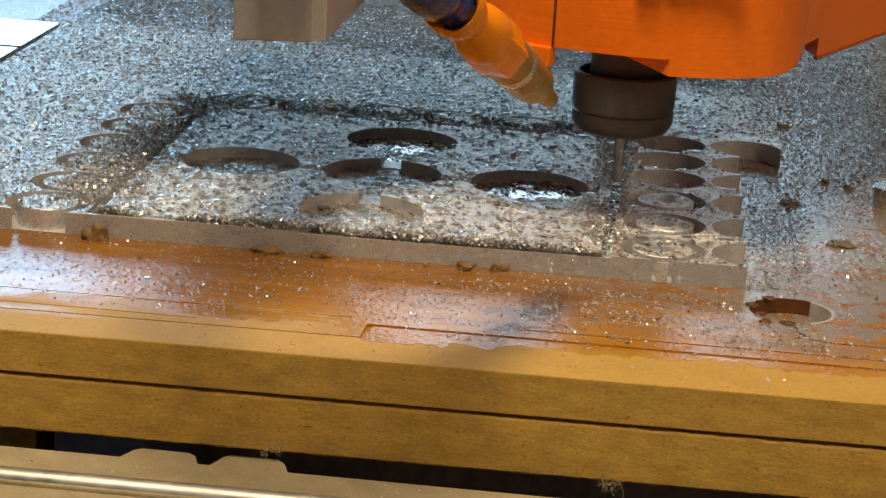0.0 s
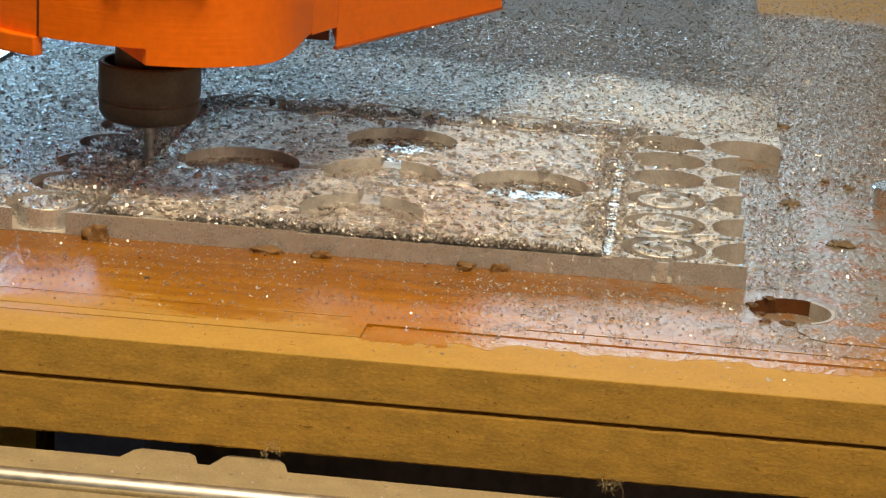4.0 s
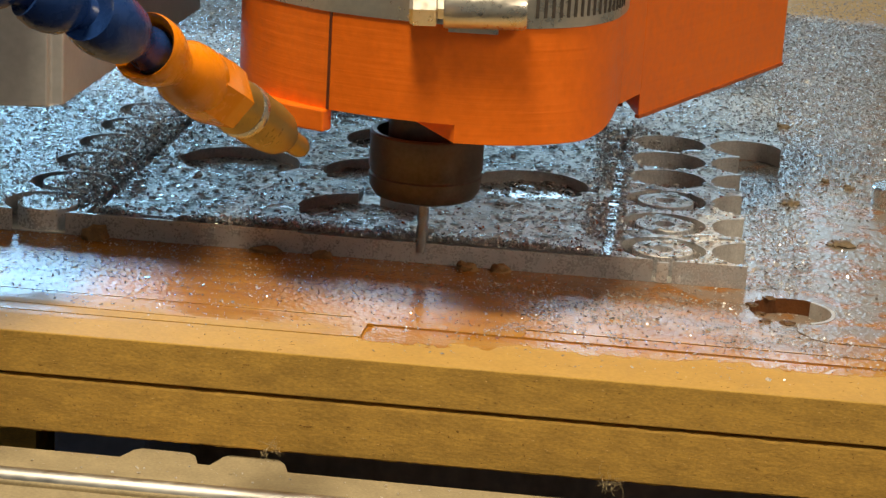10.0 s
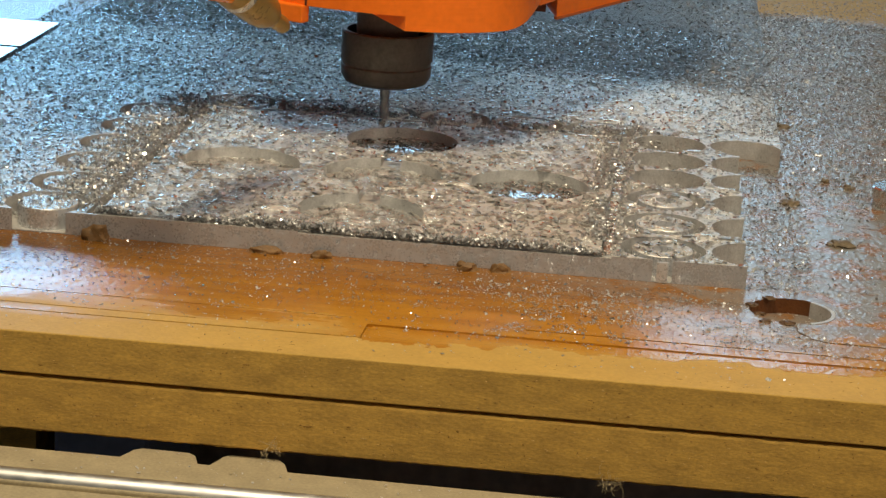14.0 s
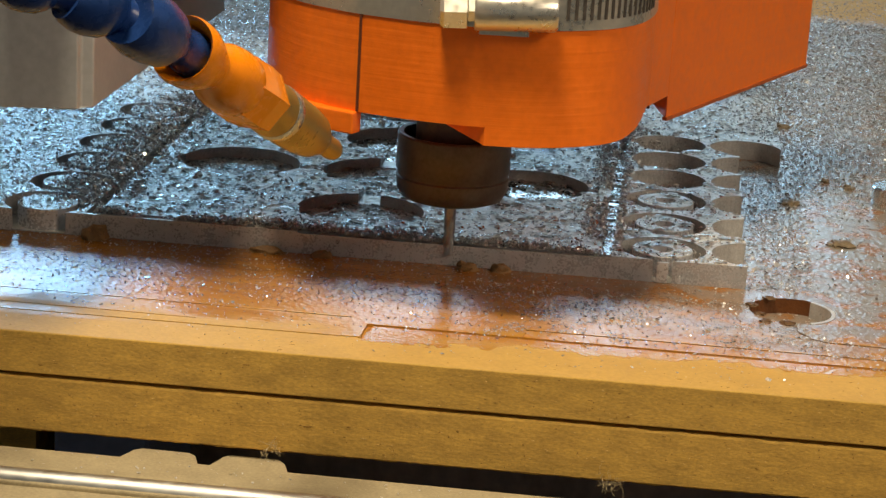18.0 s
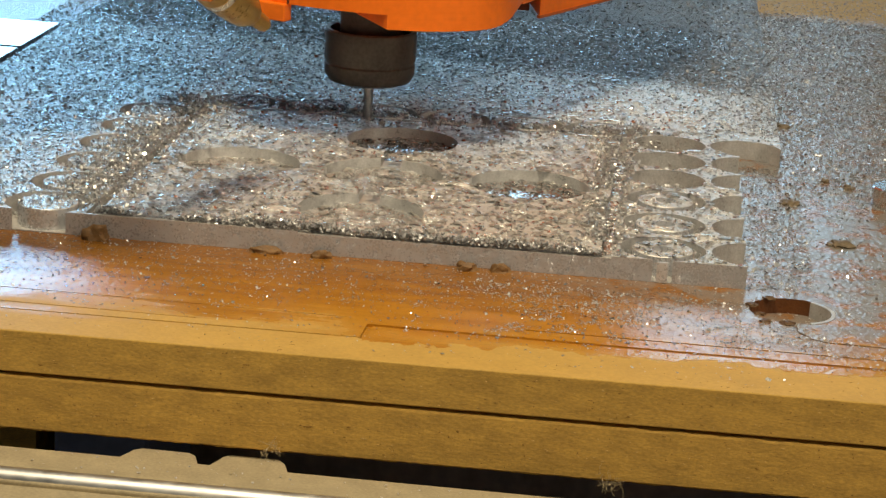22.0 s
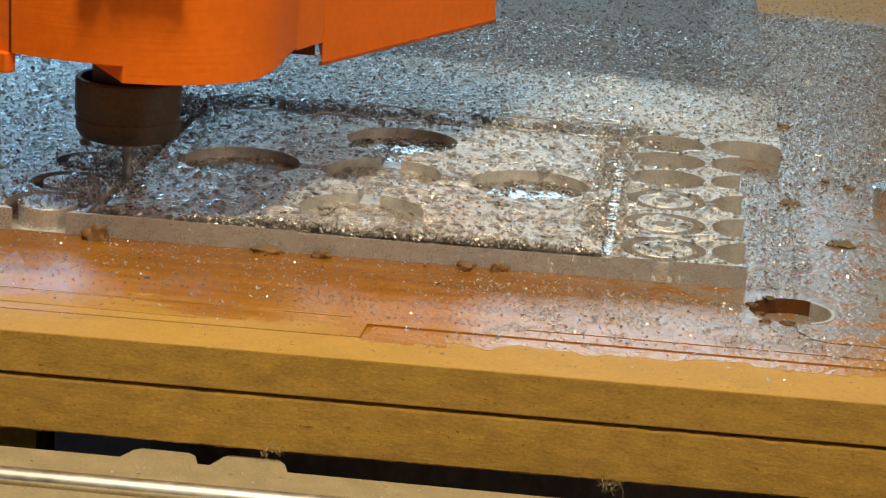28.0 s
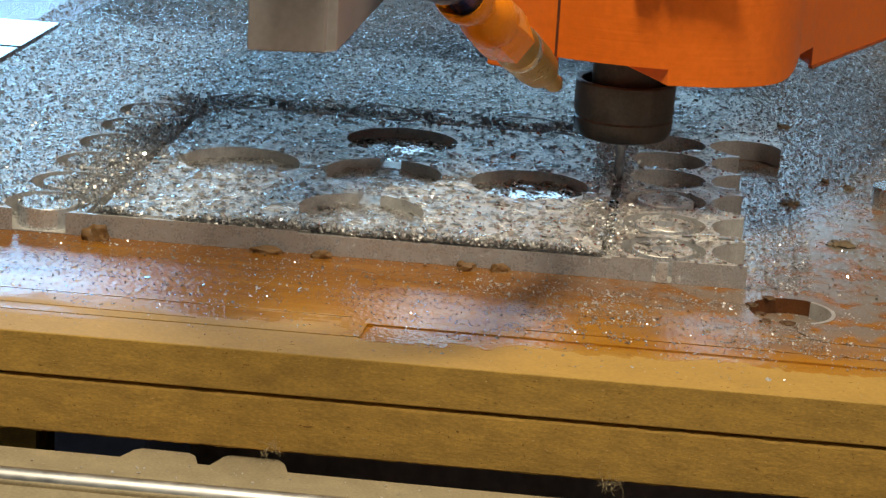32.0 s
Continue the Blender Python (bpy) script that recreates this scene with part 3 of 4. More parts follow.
    # unseen shadow casters that widen the head's shadow towards the left
    part("cross_blocker", box(-108, 70, 72.5, 92, 96, 200, 1.0), BRACKET, t, "unseen cross plate added to cast shadow on the sheet")
    part("arm_blocker", box(-86, -56.5, -66, 72.4, 94, 180, 1.0), BRACKET, t, "unseen arm added to cast shadow between bracket and mount")
    part("side_blocker", box(-165, -113, -70, 72, 112, 190, 2.0), BRACKET, t, "unseen block added to cast shadow on the left of the sheet")
    return t, nut, cutter


def hose():
    """The ball-and-socket coolant hose and its nozzle, which aims at the cutter from the front."""
    t = thing("coolant_hose", "blue segmented coolant hose with an orange adapter and brass nozzle", "coolant hose", (0, 0, 0))
    tip, lip = Vector((-18.4, -118, 54.3)), Vector((-39.8, -190, 90.6))
    m = along(tip, lip)
    part("nozzle_tip", lathe([(1.5, -2.2), (2.3, -1.6), (2.7, 0), (2.7, 11)], 32, m), BRASS, t, "small rounded brass nozzle tip", True)
    nozzle = part("nozzle_body", lathe([(2.8, 7.5), (4.2, 10), (5.6, 14), (6.2, 20), (6.4, 28), (6.4, 44)], 40, m), BRASS, t, "olive brass nozzle body", True)
    part("nozzle_ring", lathe([(6.4, 31.6), (6.6, 31.9), (6.6, 34.6), (6.4, 34.9)], 40, m), STEEL, nozzle, "bright ring on the nozzle", True)
    part("hex_adapter", lathe([(6.8, 41), (7.5, 42.4), (7.9, 48), (7.7, 57)], 6, m), HOSE_ORANGE, t, "orange hexagonal hose adapter")
    part("adapter_neck", lathe([(6.6, 54), (7.4, 56), (7.6, 59), (7.3, 63), (6.3, 66.5), (5.1, 69), (4.9, 72)], 40, m), HOSE_ORANGE, t, "orange hose adapter", True)
    part("socket_ring", lathe([(4.9, 69), (5.6, 71.5), (6.8, 75), (7.5, 78), (7.6, 81.5), (7.2, 82.8), (6.2, 81.4), (5.1, 78)], 40, m), HOSE_ORANGE, t, "orange socket collar", True)
    centres = [Vector((-37.6, -184, 87.4)), Vector((-44.6, -202, 97.0)), Vector((-54.2, -210, 103.0)), Vector((-65.4, -215, 107.6)), Vector((-78, -220, 111)), Vector((-90, -223, 116)), Vector((-101, -220, 124)), Vector((-108, -211, 134)),
               Vector((-111, -198, 142)), Vector((-111, -184, 148)), Vector((-109, -169, 151)), Vector((-106, -154, 151)), Vector((-103, -139, 150)), Vector((-100, -124, 148)), Vector((-98, -109, 146))]
    for a, b in zip(centres, centres[1:]):
        L = (b - a).length
        prof = [(3.6, -2.0), (4.7, -0.6), (5.1, 1.5), (4.7, L * 0.24), (4.1, L * 0.36), (4.2, L * 0.44), (5.3, L * 0.52), (6.6, L * 0.66), (7.3, L * 0.86), (7.4, L * 1.04), (6.8, L * 1.22), (6.2, L * 1.3), (5.0, L * 1.26)]
        part("hose_segment", lathe(prof, 36, along(a, b)), HOSE_BLUE, t, "blue ball-and-socket coolant hose segment", True)
    part("hose_holder", prism([(-108, -112), (-90, -108), (-90, -92.5), (-108, -95.5)], 100, 152, 0.5), BRACKET, t, "grey metal block that holds the hose")
    return t


# ---- loose things ----
def slugs():
    t = thing("round_slug", "bright cut aluminium slug lying on the bed", "metal slug", (175.5, 40, BED_Z))
    part("slug_body", lathe([(8.6, 0), (9.0, 0.4), (9.0, 6.4), (8.6, 6.8)], 40), MAGNET, t, "", True)
    t = thing("metal_sleeve", "grey metal lining in the round bed hole", "sleeve", (134, -97.6, -11.6))
    o = circle(0, 0, 12.5, 24, -66, 60)
    i = circle(0, 0, 11.3, 24, -66, 60)
    part("sleeve_wall", prism(o + i[::-1], 0, 4.7), ALU_CUT, t)


def strips():
    for i, (y0, y1) in enumerate(((118, 163), (166.5, 225))):
        t = thing("offcut_sheet", "smooth clean metal offcut lying beside the plate", "metal offcut", (-195, y0, BED_Z), "offcuts beside the plate")
        part("offcut", box(-40, 17.5, 0, y1 - y0, 0, 6.5, 0.3), MAGNET, t)


def inside(poly, x, y):
    hit = False
    for (xa, ya), (xb, yb) in zip(poly, poly[1:] + poly[:1]):
        if (ya > y) != (yb > y) and x < (xb - xa) * (y - ya) / (yb - ya) + xa:
            hit = not hit
    return hit


def surface(x, y):
    """Height of what lies under x, y."""
    if not inside(PLATE, x, y):
        if math.hypot(x - 134, y + 97.6) < 12.6:
            return -11.6
        return BED_Z
    for px, py in POCKETS:
        if math.hypot(x - px, y - py) < POCKET_R:
            return -POCKET_D + 0.2
    if x < -80:
        for cy in LEFT_ROWS:
            if RING_R - 4 < math.hypot(x + 94.5, y - cy) < RING_R:
                return -6.5
    if 78 < y < 106:
        for cx in BACK_COLS:
            if RING_R - KERF < math.hypot(x - cx, y - 92) < RING_R:
                return -6.5
    if x > 80:
        for cy in RIGHT_ROWS[:3]:
            d = math.hypot(x - 95.4, y - cy)
            if RING_R - 4 < d < RING_R or d < 3.4:
                return -6.5
        for cy in RIGHT_ROWS[3:]:
            if math.hypot(x - 95.4, y - cy) < RING_R:
                return BED_Z
    if abs(y) < PATH_Y + 1.7 and abs(abs(x) - PATH_X) < 1.7 or abs(x) < PATH_X + 1.7 and abs(y - PATH_Y) < 1.7:
        return -5.0
    for cy in RIGHT_ROWS:
        if math.hypot(x - 123.4, y - cy - 1.4) < RING_R:
            return BED_Z
    return 0.0


def chips(name, label, mat, spots, seed, tilt=0.3, longest=1.9):
    """Curled slivers, two bent quads each, in one mesh. spots: x, y, lift, length."""
    rnd = random.Random(seed)
    verts, faces = [], []
    for x, y, lift, ln in spots:
        ln = min(ln, longest)
        z = surface(x, y) + lift
        q = Euler((rnd.gauss(0, tilt), rnd.gauss(0, tilt), rnd.uniform(0, 6.28))).to_matrix()
        w, bend = ln * rnd.uniform(0.3, 0.75), ln * rnd.uniform(0.0, 0.2)
        o = Vector((x, y, z + 0.12 + ln * 0.1))
        k = len(verts)
        for u, h in ((-0.5, 0), (0, bend), (0.5, 0)):
            for s in (-0.5, 0.5):
                verts.append(tuple((o + q @ Vector((u * ln, s * w, h))) * K))
        faces += [(k, k + 1, k + 3, k + 2), (k + 2, k + 3, k + 5, k + 4)]
    me = bpy.data.meshes.new(name)
    me.from_pydata(verts, [], faces)
    me.materials.append(mat)
    return tagged(new(name, me), label, "metal chips", kind="stuff")


def scatter():
    rnd = random.Random(7)
    u, g = rnd.uniform, rnd.gauss
    on_plate, heaps, on_bed, dark, carpet, flecks, grit, wet = [], [], [], [], [], [], [], []
    for k in range(230000):
        x, y = u(-175, 136), u(-82, 320)
        near = -72 < x < 76 and y < 84 or 76 <= x and y < 110
        p = 0.16 + 0.12 * max(0.0, min(1.0, (40 - x) / 110)) if near else 0.2 + 0.7 * max(0.0, min(1.0, (60 - x + 0.3 * y) / 130))
        if rnd.random() < p and inside(PLATE, x, y) and (surface(x, y) > -3 or (surface(x, y) > -5 and rnd.random() < 0.5)):
            (flecks if rnd.random() < (0.5 if near else 0.12) else on_plate).append((x, y, 0, rnd.lognormvariate(-0.3 if near else -0.45, 0.45)))
    flats = []
    for k in range(15000):
        x, y = u(-76, 119), u(-79, 200)
        if inside(PLATE, x, y) and surface(x, y) > -4 and rnd.random() < (0.55 if y < 110 else 0.14):
            flats.append((x, y, 0, rnd.lognormvariate(0.35, 0.45)))
    # heaps along the cuts
    for k in range(30000):
        s, a = u(0, 4), u(-1, 1)
        if s < 1.2:
            x, y = a * PATH_X, -PATH_Y + abs(g(1.5, 2.6)) - 1.0
        elif s < 2:
            x, y = PATH_X + g(-2.0, 3.4), a * PATH_Y
            if y < 52 and abs(x - PATH_X) < 1.7 and rnd.random() < 0.55:
                continue
        elif s < 3:
            x, y = a * 92, PATH_Y + g(7, 6)
        else:
            x, y = -PATH_X + g(-8, 7.5), u(-0.85, 1.12) * PATH_Y
            if x < -99 - 6 * (y > -25) + 5 * noise.noise((y * 0.1, 1.0, 0.0)):
                continue
        if inside(PLATE, x, y):
            lump = noise.noise((x * 0.06, y * 0.06, 3.0)) + 0.35
            if y > 70:
                lump -= 0.12
            deep = surface(x, y) < -4
            if deep and rnd.random() < (0.6 if y > 70 else 0.3):
                continue
            if lump > 0 and deep:
                heaps.append((x, y, u(1.0, 5.2), rnd.lognormvariate(-0.3, 0.4)))
            elif lump > 0:
                (dark if rnd.random() < (0.85 if y > 74 else 0.5) else heaps).append((x, y, abs(g(0, 1.5 if y > 74 else 1.0)) * min(1.0, lump * 1.6), rnd.lognormvariate(-0.3, 0.4)))
    for row, cy in enumerate(LEFT_ROWS):
        for k in range(1100):
            r, a = u(9.0, 13.3), u(0, 6.28)
            open_side = math.cos(a - 2.6) + 0.25 * noise.noise((a * 2.0, row * 3.0, 0.0))
            if cy + r * math.sin(a) < -75:
                continue
            if open_side < (0.35 if row > 1 else -0.3):
                (dark if rnd.random() < 0.4 else heaps).append((-94.5 + r * math.cos(a), cy + r * math.sin(a), u(3.5, 6.9), rnd.lognormvariate(-0.3, 0.4)))
            elif rnd.random() < 0.15:
                dark.append((-94.5 + r * math.cos(a), cy + r * math.sin(a), u(0, 2.0), rnd.lognormvariate(-0.3, 0.4)))
    for cy in RIGHT_ROWS[:3]:
        for k in range(150):
            r, a = u(9.2, 13.2), u(0, 6.28)
            heaps.append((95.4 + r * math.cos(a), cy + r * math.sin(a), u(0.3, 5.5), rnd.lognormvariate(-0.3, 0.4)))
    for cy in RIGHT_ROWS[3:]:
        for k in range(420):
            r, a = RING_R * 0.97 * math.sqrt(u(0, 1)), u(0, 6.28)
            x, y = 95.4 + r * math.cos(a), cy + r * math.sin(a)
            pile = 3.6 * max(0.0, noise.noise((x * 0.13, y * 0.13, 5.0)) + 0.25) + (2.4 if y > cy + 8 and rnd.random() < 0.4 else 0)
            (dark if rnd.random() < 0.5 else heaps).append((x, y, u(0, 1) * pile, rnd.lognormvariate(0.0, 0.4)))
    for k in range(8500):
        x, y = u(-172, 118), u(-80, 330)
        if rnd.random() < (0.3 if y < 100 and x > -78 else 0.75) and surface(x, y) > -1 and inside(PLATE, x, y):
            wet.append((x, y, 0.1, rnd.lognormvariate(0.15, 0.3)))
    for k in range(2600):
        x, y = u(-170, 120), u(-152, -84)
        wet.append((x, y, 0.05, rnd.lognormvariate(-0.9, 0.35)))
    for k in range(1500):
        wet.append((u(122, 220), u(-80, 300), 0.05, rnd.lognormvariate(-0.4, 0.3)))
    # chips that soften the plate's rear side and choke the slot
    for k in range(7000):
        x, y = u(96, 137), u(104, 230)
        if rnd.random() < ((x - 96) / 40) ** 1.5:
            (on_bed if rnd.random() < 0.6 else grit).append((x, y, 0, rnd.lognormvariate(-0.35, 0.4)))
    for k in range(1500):
        x, y = -PATH_X + u(-2.2, 2.2), u(-74, 80)
        if noise.noise((x * 0.2, y * 0.12, 9.0)) > -0.05:
            (dark if rnd.random() < 0.5 else heaps).append((x, y, u(2.2, 5.3) if abs(x + PATH_X) < 1.7 else u(0, 0.5), rnd.lognormvariate(-0.2, 0.4)))
    # a matted grey carpet over the rear of the plate
    while len(carpet) < 60000:
        x, y = u(-171, 185), u(110, 440)
        edge = 1000 * FILM_Y - 0.2 * x + 16 * noise.noise((x * 0.02, y * 0.02, 1.0)) + g(0, 11)
        if x > 112 + 14 * noise.noise((x * 0.03, y * 0.03, 6.0)):
            if rnd.random() < 0.9 * min(1.0, (200 - x) / 50) and (y > edge or rnd.random() < 0.15):
                (on_bed if rnd.random() < 0.6 else grit).append((x, y, 0, rnd.lognormvariate(-0.35, 0.4)))
        elif y > edge or rnd.random() < 0.08:
            carpet.append((x, y, abs(g(0, 0.25)), rnd.lognormvariate(-0.25, 0.4)))
    bare = len(on_bed)
    while len(on_bed) < 50000 + bare:
        x, y = u(-200, 250), u(-168, 530)
        if inside(PLATE, x, y):
            continue
        lump = noise.noise((x * 0.035, y * 0.05, 8.0))
        p = 0.8 if y > plate_front(x) else (0.03 + 2.2 * max(0, min(1, (x - 25) / 50)) * (y > -141 + 12 * lump) * (y < -94) * (lump > -0.15) * (noise.noise((x * 0.12, y * 0.15, 2.0)) > -0.15) + (0.4 if noise.noise((x * 0.07, y * 0.12, 4.0)) > 0.4 else 0) * (y < -95) + 0.14 * (y > -125))
        if y < -150:
            p = 0.03
        if y > 430:
            p = 0.25
        if x > 142 and -95 < y < 60:
            p = 0.07 + 0.5 * max(0.0, y / 60)
        if rnd.random() < p:
            (grit if rnd.random() < (0.25 if y < plate_front(x) else 0.5 if y < 60 else 0.6) else on_bed).append((x, y, 0, rnd.lognormvariate(-0.55 if y > plate_front(x) else -0.85, 0.4)))
    board = []
    for k in range(330):
        x = u(-135, 150)
        y = u(-197, -177) if rnd.random() < 0.75 else u(-177, -174.6)
        if y < -183 + 0.008 * x or -38 < x < -26 or -14 < x < -2:
            board.append((x, y, -37.5 - BED_Z, rnd.lognormvariate(-0.7, 0.4)))
    chips("metal_chips", "scattered aluminium chips on the dusty base board", BED_CHIP, board, 9)
    chips("metal_chips", "bright aluminium chips strewn over the wet plate", CHIP, on_plate, 1, 0.24)
    chips("metal_chips", "flat dull flakes stuck to the wet plate", FLAT_CHIP, flats, 12, 0.09, 3.4)
    chips("metal_chips", "heaped bright aluminium chips along the cuts", HEAP_CHIP, heaps, 2, 0.7)
    chips("metal_chips", "dark oily chips heaped along the cuts", DARK_CHIP, dark, 3, 0.6)
    chips("metal_chips", "fine aluminium chips strewn over the fibreboard bed", BED_CHIP, on_bed, 4)
    chips("metal_chips", "matted grey chips over the rear of the plate", CARPET_CHIP, carpet, 5)
    chips("metal_chips", "dull dark flecks between the bright chips on the plate", DARK_CHIP, flecks, 6)
    chips("metal_chips", "wet mirror-bright flakes among the chips on the plate", WET_CHIP, wet, 8, 0.35)
    chips("metal_chips", "dull grey grit over the fibreboard bed", GREY_CHIP, grit, 7)
    puddles()


def puddles():
    """Standing coolant drops on the plate, flat domes in one mesh."""
    rnd = random.Random(21)
    verts, faces = [], []
    count = 0
    while count < 2600:
        x, y = rnd.uniform(-76, 118), rnd.uniform(-78, 150)
        z = surface(x, y)
        if z < -4.2:
            continue
        z = max(z, 0.0) if z > -0.01 else z + 0.1
        count += 1
        r = min(4.0, rnd.lognormvariate(-0.15, 0.55))
        sx, sy, a = rnd.uniform(0.9, 1.5), rnd.uniform(0.7, 1.1), rnd.uniform(-0.4, 0.4)
        k = len(verts)
        n = 10
        tall = 1.0 if r < 1.1 else 1.9
        for ring, (f, h) in enumerate(((1.0, 0.0), (0.86, 0.14 * tall), (0.5, 0.25 * tall))):
            for i in range(n):
                th = 2 * math.pi * i / n
                w = f * r * (1 + 0.15 * math.sin(3 * th + x))
                px, py = sx * w * math.cos(th), sy * w * math.sin(th)
                verts.append(((x + px * math.cos(a) - py * math.sin(a)) * K, (y + px * math.sin(a) + py * math.cos(a)) * K, (z + 0.02 + h * min(r, 1.6)) * K))
        verts.append((x * K, y * K, (z + 0.02 + 0.29 * tall * min(r, 1.6)) * K))
        for ring in range(2):
            for i in range(n):
                p, q = k + ring * n + i, k + ring * n + (i + 1) % n
                faces.append((p, q, q + n, p + n))
        for i in range(n):
            faces.append((k + 2 * n + i, k + 2 * n + (i + 1) % n, k + 3 * n))
    # a splash of larger drops behind the cuts
    for j in range(26):
        x, y, r = 70 + rnd.gauss(0, 4.5), 188 + rnd.gauss(0, 9), rnd.uniform(1.0, 3.0)
        k, n = len(verts), 10
        for f, h in ((1.0, 0.0), (0.86, 0.22), (0.5, 0.36)):
            for i in range(n):
                th = 2 * math.pi * i / n
                w = f * r * (1 + 0.2 * math.sin(3 * th + x))
                verts.append(((x + 1.4 * w * math.cos(th)) * K, (y + w * math.sin(th)) * K, (0.1 + h * r) * K))
        verts.append((x * K, y * K, (0.1 + 0.42 * r) * K))
        for ring in range(2):
            for i in range(n):
                p, q = k + ring * n + i, k + ring * n + (i + 1) % n
                faces.append((p, q, q + n, p + n))
        for i in range(n):
            faces.append((k + 2 * n + i, k + 2 * n + (i + 1) % n, k + 3 * n))
    # beads clinging to the plate's front edge
    for j in range(260):
        x, z, r = rnd.uniform(-170, 119), rnd.uniform(-6.0, -0.8), min(1.0, rnd.lognormvariate(-0.95, 0.4))
        if abs(x + 94.5) < 14:
            continue
        y = plate_front(x) - 0.02
        k, n = len(verts), 8
        for f, h in ((1.0, 0.0), (0.8, 0.45), (0.42, 0.72)):
            for i in range(n):
                th = 2 * math.pi * i / n
                verts.append(((x + f * r * math.cos(th)) * K, (y - h * r) * K, (z + f * r * 1.15 * math.sin(th)) * K))
        verts.append((x * K, (y - 0.8 * r) * K, z * K))
        for ring in range(2):
            for i in range(n):
                p, q = k + ring * n + i, k + ring * n + (i + 1) % n
                faces.append((p, q, q + n, p + n))
        for i in range(n):
            faces.append((k + 2 * n + i, k + 2 * n + (i + 1) % n, k + 3 * n))
    me = bpy.data.meshes.new("coolant_drops")
    me.from_pydata(verts, [], faces)
    me.shade_smooth()
    me.materials.append(WATER)
    ob = tagged(new("coolant_drops", me), "clear coolant drops standing on the plate", "coolant", kind="stuff")
    ob.visible_shadow = False


def slot_coolant():
    """Coolant standing in the slot along the right side, with a rippled face."""
    bm = bmesh.new()
    rows = []
    for i in range(260):
        y = -77.5 + i * 0.5
        z = -1.9 + 0.5 * noise.noise((0.0, y * 0.07, 2.0)) + 0.3 * noise.noise((0.0, y * 0.23, 5.0))
        rows.append([bm.verts.new((PATH_X + a * 1.68, y, h)) for a, h in ((-1, -4.9), (-1, z), (-0.4, z + 0.4 * noise.noise((4.0, y * 0.14, 0.0))), (0.3, z + 0.4 * noise.noise((1.0, y * 0.2, 0.0))), (1, z), (1, -4.9))])
    for a, b in zip(rows, rows[1:]):
        for i in range(6):
            bm.faces.new((a[i], b[i], b[(i + 1) % 6], a[(i + 1) % 6]))
    bm.faces.new(rows[0][::-1])
    bm.faces.new(rows[-1])
    ob = link("coolant_pool", bm, WATER, None, "", True)
    tagged(ob, "clear coolant standing in the milled slot", "coolant", kind="stuff")
    ob.visible_shadow = False


def clump(x, y, z, w, d, h, mat, name, label, category, seed):
    """A low lumpy mound."""
    bm = bmesh.new()
    bmesh.ops.create_icosphere(bm, subdivisions=3, radius=1)
    for v in bm.verts:
        k = 1 + 0.45 * noise.noise(v.co * 1.7 + Vector((seed, 0, 0))) + 0.25 * noise.noise(v.co * 5 + Vector((0, seed, 0)))
        v.co = Vector((v.co.x * w * k, v.co.y * d * k, max(-0.05, v.co.z) * h * k))
    ob = link(name, bm, mat, None, "", True)
    ob.location = Vector((x, y, z)) * K
    return tagged(ob, label, category, "clumps of sludge")


def clumps():
    spots = [(-75.6, -86.0, 4.4, 2.4, 4.6), (-24, -84.5, 5.5, 1.8, 2.0), (-6.5, -84.6, 3.6, 1.6, 2.0), (37.5, -84.2, 3.6, 2.2, 2.6), (47.5, -83.2, 3.4, 2.0, 2.4)]
    for i, (x, y, w, d, h) in enumerate(spots):
        clump(x, y, BED_Z, w, d, h, SLUDGE, "sludge_clump", "brown clump of wet sawdust against the plate edge", "sludge", i * 3.1)
    for i, (x, y, w) in enumerate(((140, 155, 3.2), (152.5, -20, 4.6), (138, 30, 3.6), (160, 58, 2.0), (152, 66, 1.6), (126, -110, 1.8), (122.2, -95, 2.0), (124.5, -103.5, 1.7), (132, -110.3, 2.2), (127.6, -86.8, 1.8))):
        clump(x, y, BED_Z, w, w * 0.9, 1.6 if x > 136 else 0.7, BED_SLUDGE if x > 136 else HOLE_SLUDGE, "sludge_clump", "small brown clump of chips on the bed", "sludge", 40 + i * 2.7)


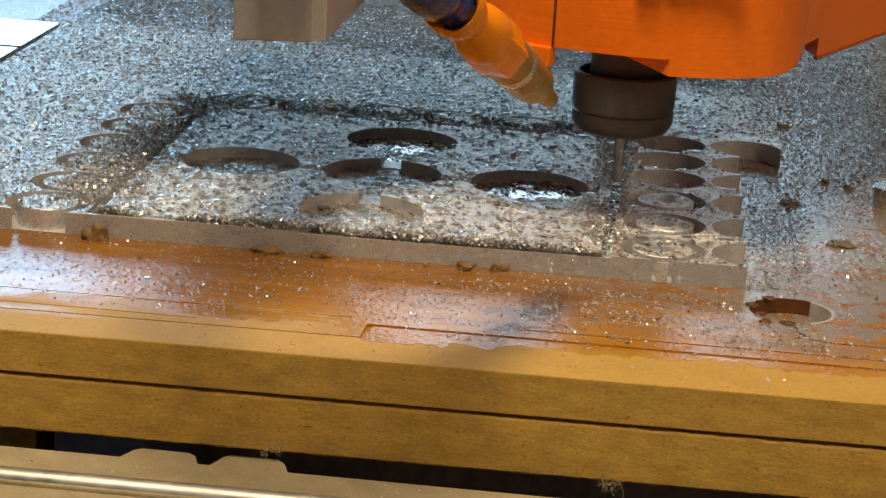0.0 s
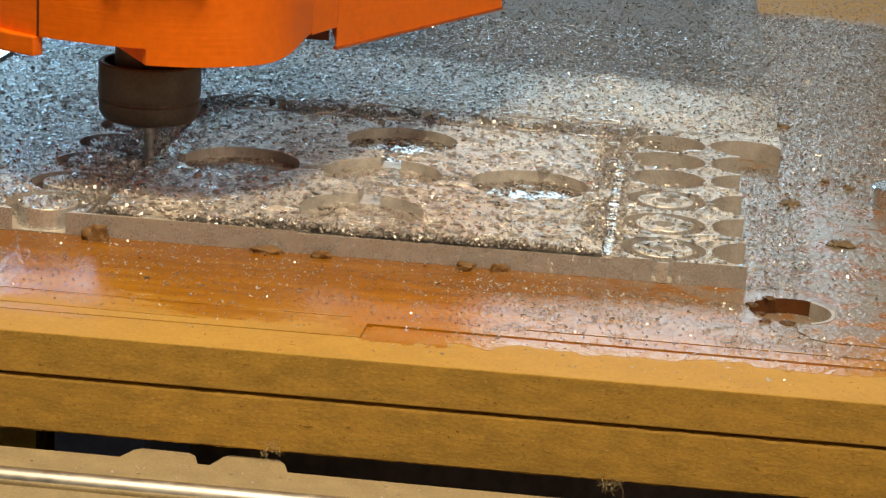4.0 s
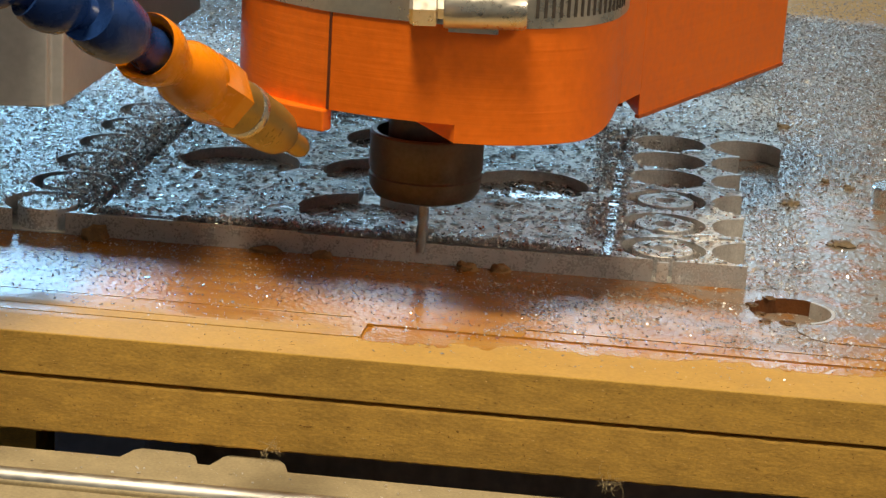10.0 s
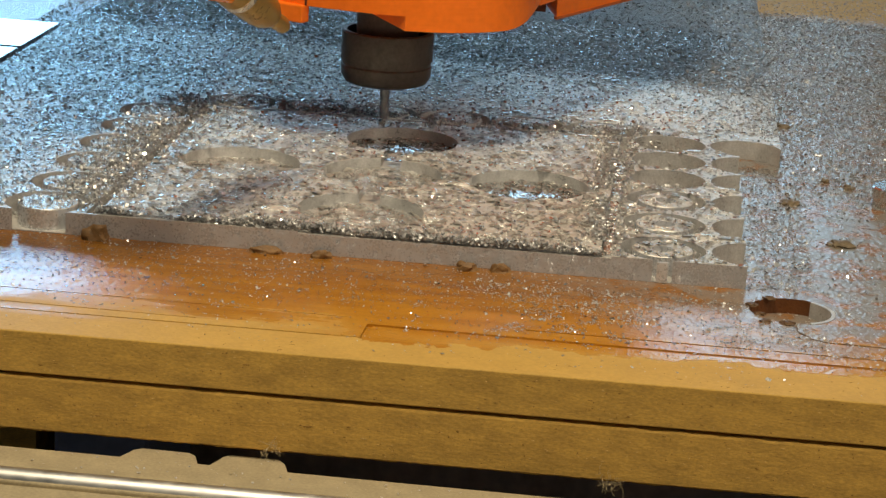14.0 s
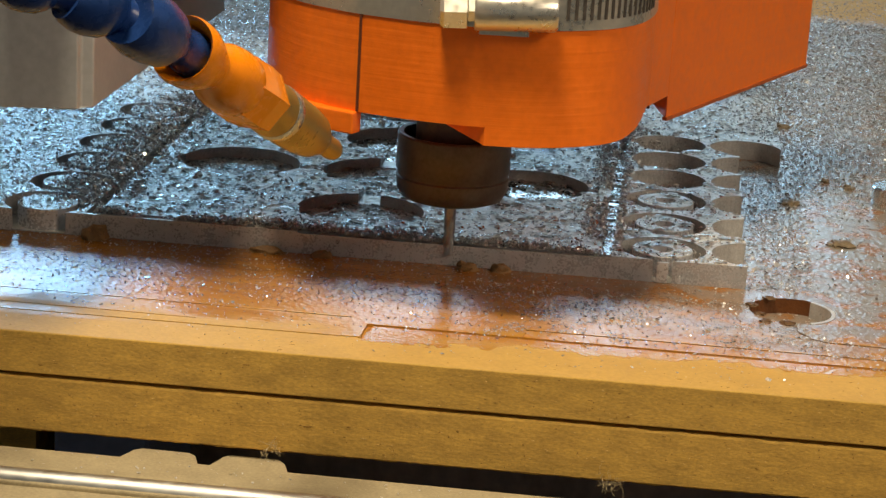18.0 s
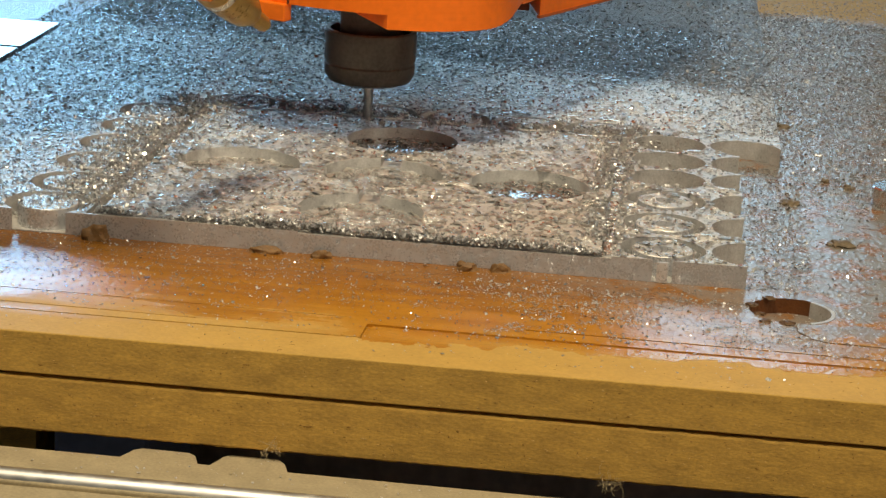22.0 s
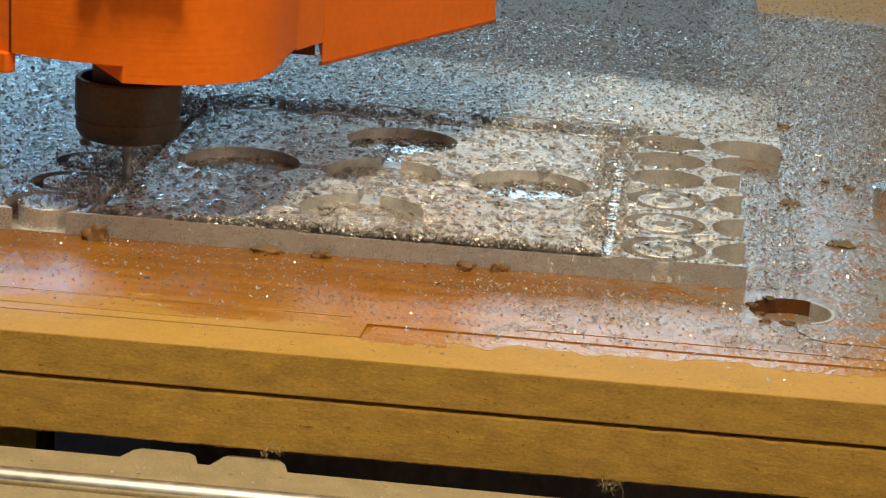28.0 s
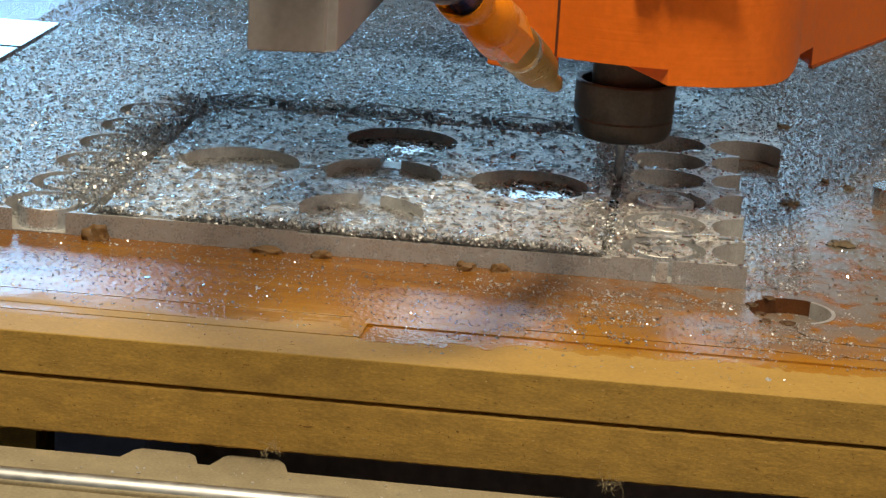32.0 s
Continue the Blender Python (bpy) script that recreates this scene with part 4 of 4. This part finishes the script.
def wisps():
    """Torn fibres hanging from the sawn edge of the lower sheet."""
    rnd = random.Random(5)
    for x, z, size in ((-3.5, -34.0, 5.0), (86.5, -35.4, 7.0)):
        bm = bmesh.new()
        for k in range(26):
            p = Vector((x + rnd.gauss(0, 1.1), bed_front(x) - 0.1, z + rnd.gauss(0, 1.0)))
            v = Vector((rnd.gauss(0, 0.5), -0.25, rnd.gauss(0.2, 0.6)))
            r = rnd.uniform(0.05, 0.1)
            prev = None
            for s in range(6):
                ring = [bm.verts.new(p + Vector((r * math.cos(a), 0, r * math.sin(a)))) for a in (0, 2.1, 4.2)]
                if prev:
                    for i in range(3):
                        bm.faces.new((prev[i], prev[(i + 1) % 3], ring[(i + 1) % 3], ring[i]))
                prev = ring
                v += Vector((rnd.gauss(0, 0.8), rnd.gauss(0, 0.15), rnd.gauss(0, 0.8)))
                p = p + v.normalized() * size / 10
                r *= 0.88
        tagged(link("fibre_wisp", bm, FIBRE), "pale torn fibres clinging to the board edge", "fibre", "torn fibres")


# ---- motion of the head ----
# Each round starts half-way along the right side: the spindle lifts there, plunges to the next depth and goes on.
LIFT = 7.0


def right_side(t):
    """The pass along the right side from its rear corner at t seconds: seconds, x, y and height in millimetres."""
    return [(t, PATH_X, PATH_Y, 0), (t + 0.972, PATH_X, 0, 0), (t + 1.075, PATH_X, 0, LIFT), (t + 1.335, PATH_X, 0, 0), (t + 2.318, PATH_X, -PATH_Y, 0)]


KNOTS = [(0, PATH_X, 0, LIFT), (0.25, PATH_X, 0, 0), (1.235, PATH_X, -PATH_Y, 0), (3.17, -PATH_X, -PATH_Y, 0), (5.08, -PATH_X, PATH_Y, 0),
         *right_side(7.0), (11.25, -PATH_X, -PATH_Y, 0), (13.18, -PATH_X, PATH_Y, 0),
         *right_side(15.1), (19.35, -PATH_X, -PATH_Y, 0), (21.26, -PATH_X, PATH_Y, 0),
         *right_side(23.17), (27.51, -PATH_X, -PATH_Y, 0), (29.38, -PATH_X, PATH_Y, 0), (31.28, PATH_X, PATH_Y, 0), (32.26, PATH_X, 0, 0)]


def motions():
    ts, xs, ys, zs = zip(*KNOTS)
    places = [(i / 10, np.interp(i / 10, ts, xs) * K, np.interp(i / 10, ts, ys) * K, np.interp(i / 10, ts, zs) * K) for i in range(321)]
    walk(HEAD, [(t, pose(x, y, z)) for t, x, y, z in places])
    # the coolant hose rides on the carriage and does not lift with the spindle
    walk(HOSE, [(t, pose(x, y, 0)) for t, x, y, z in places])
    spin = [(i / 10, pose(0, 0, 0, 0, 0, 75 * i)) for i in range(321)]
    walk(COLLET, spin)
    walk(MILL, spin)


room()
bed()
base_rail()
pits()
store()
plate()
slugs()
strips()
HEAD, COLLET, MILL = head()
HOSE = hose()
clumps()
wisps()
slot_coolant()
scatter()
motions()
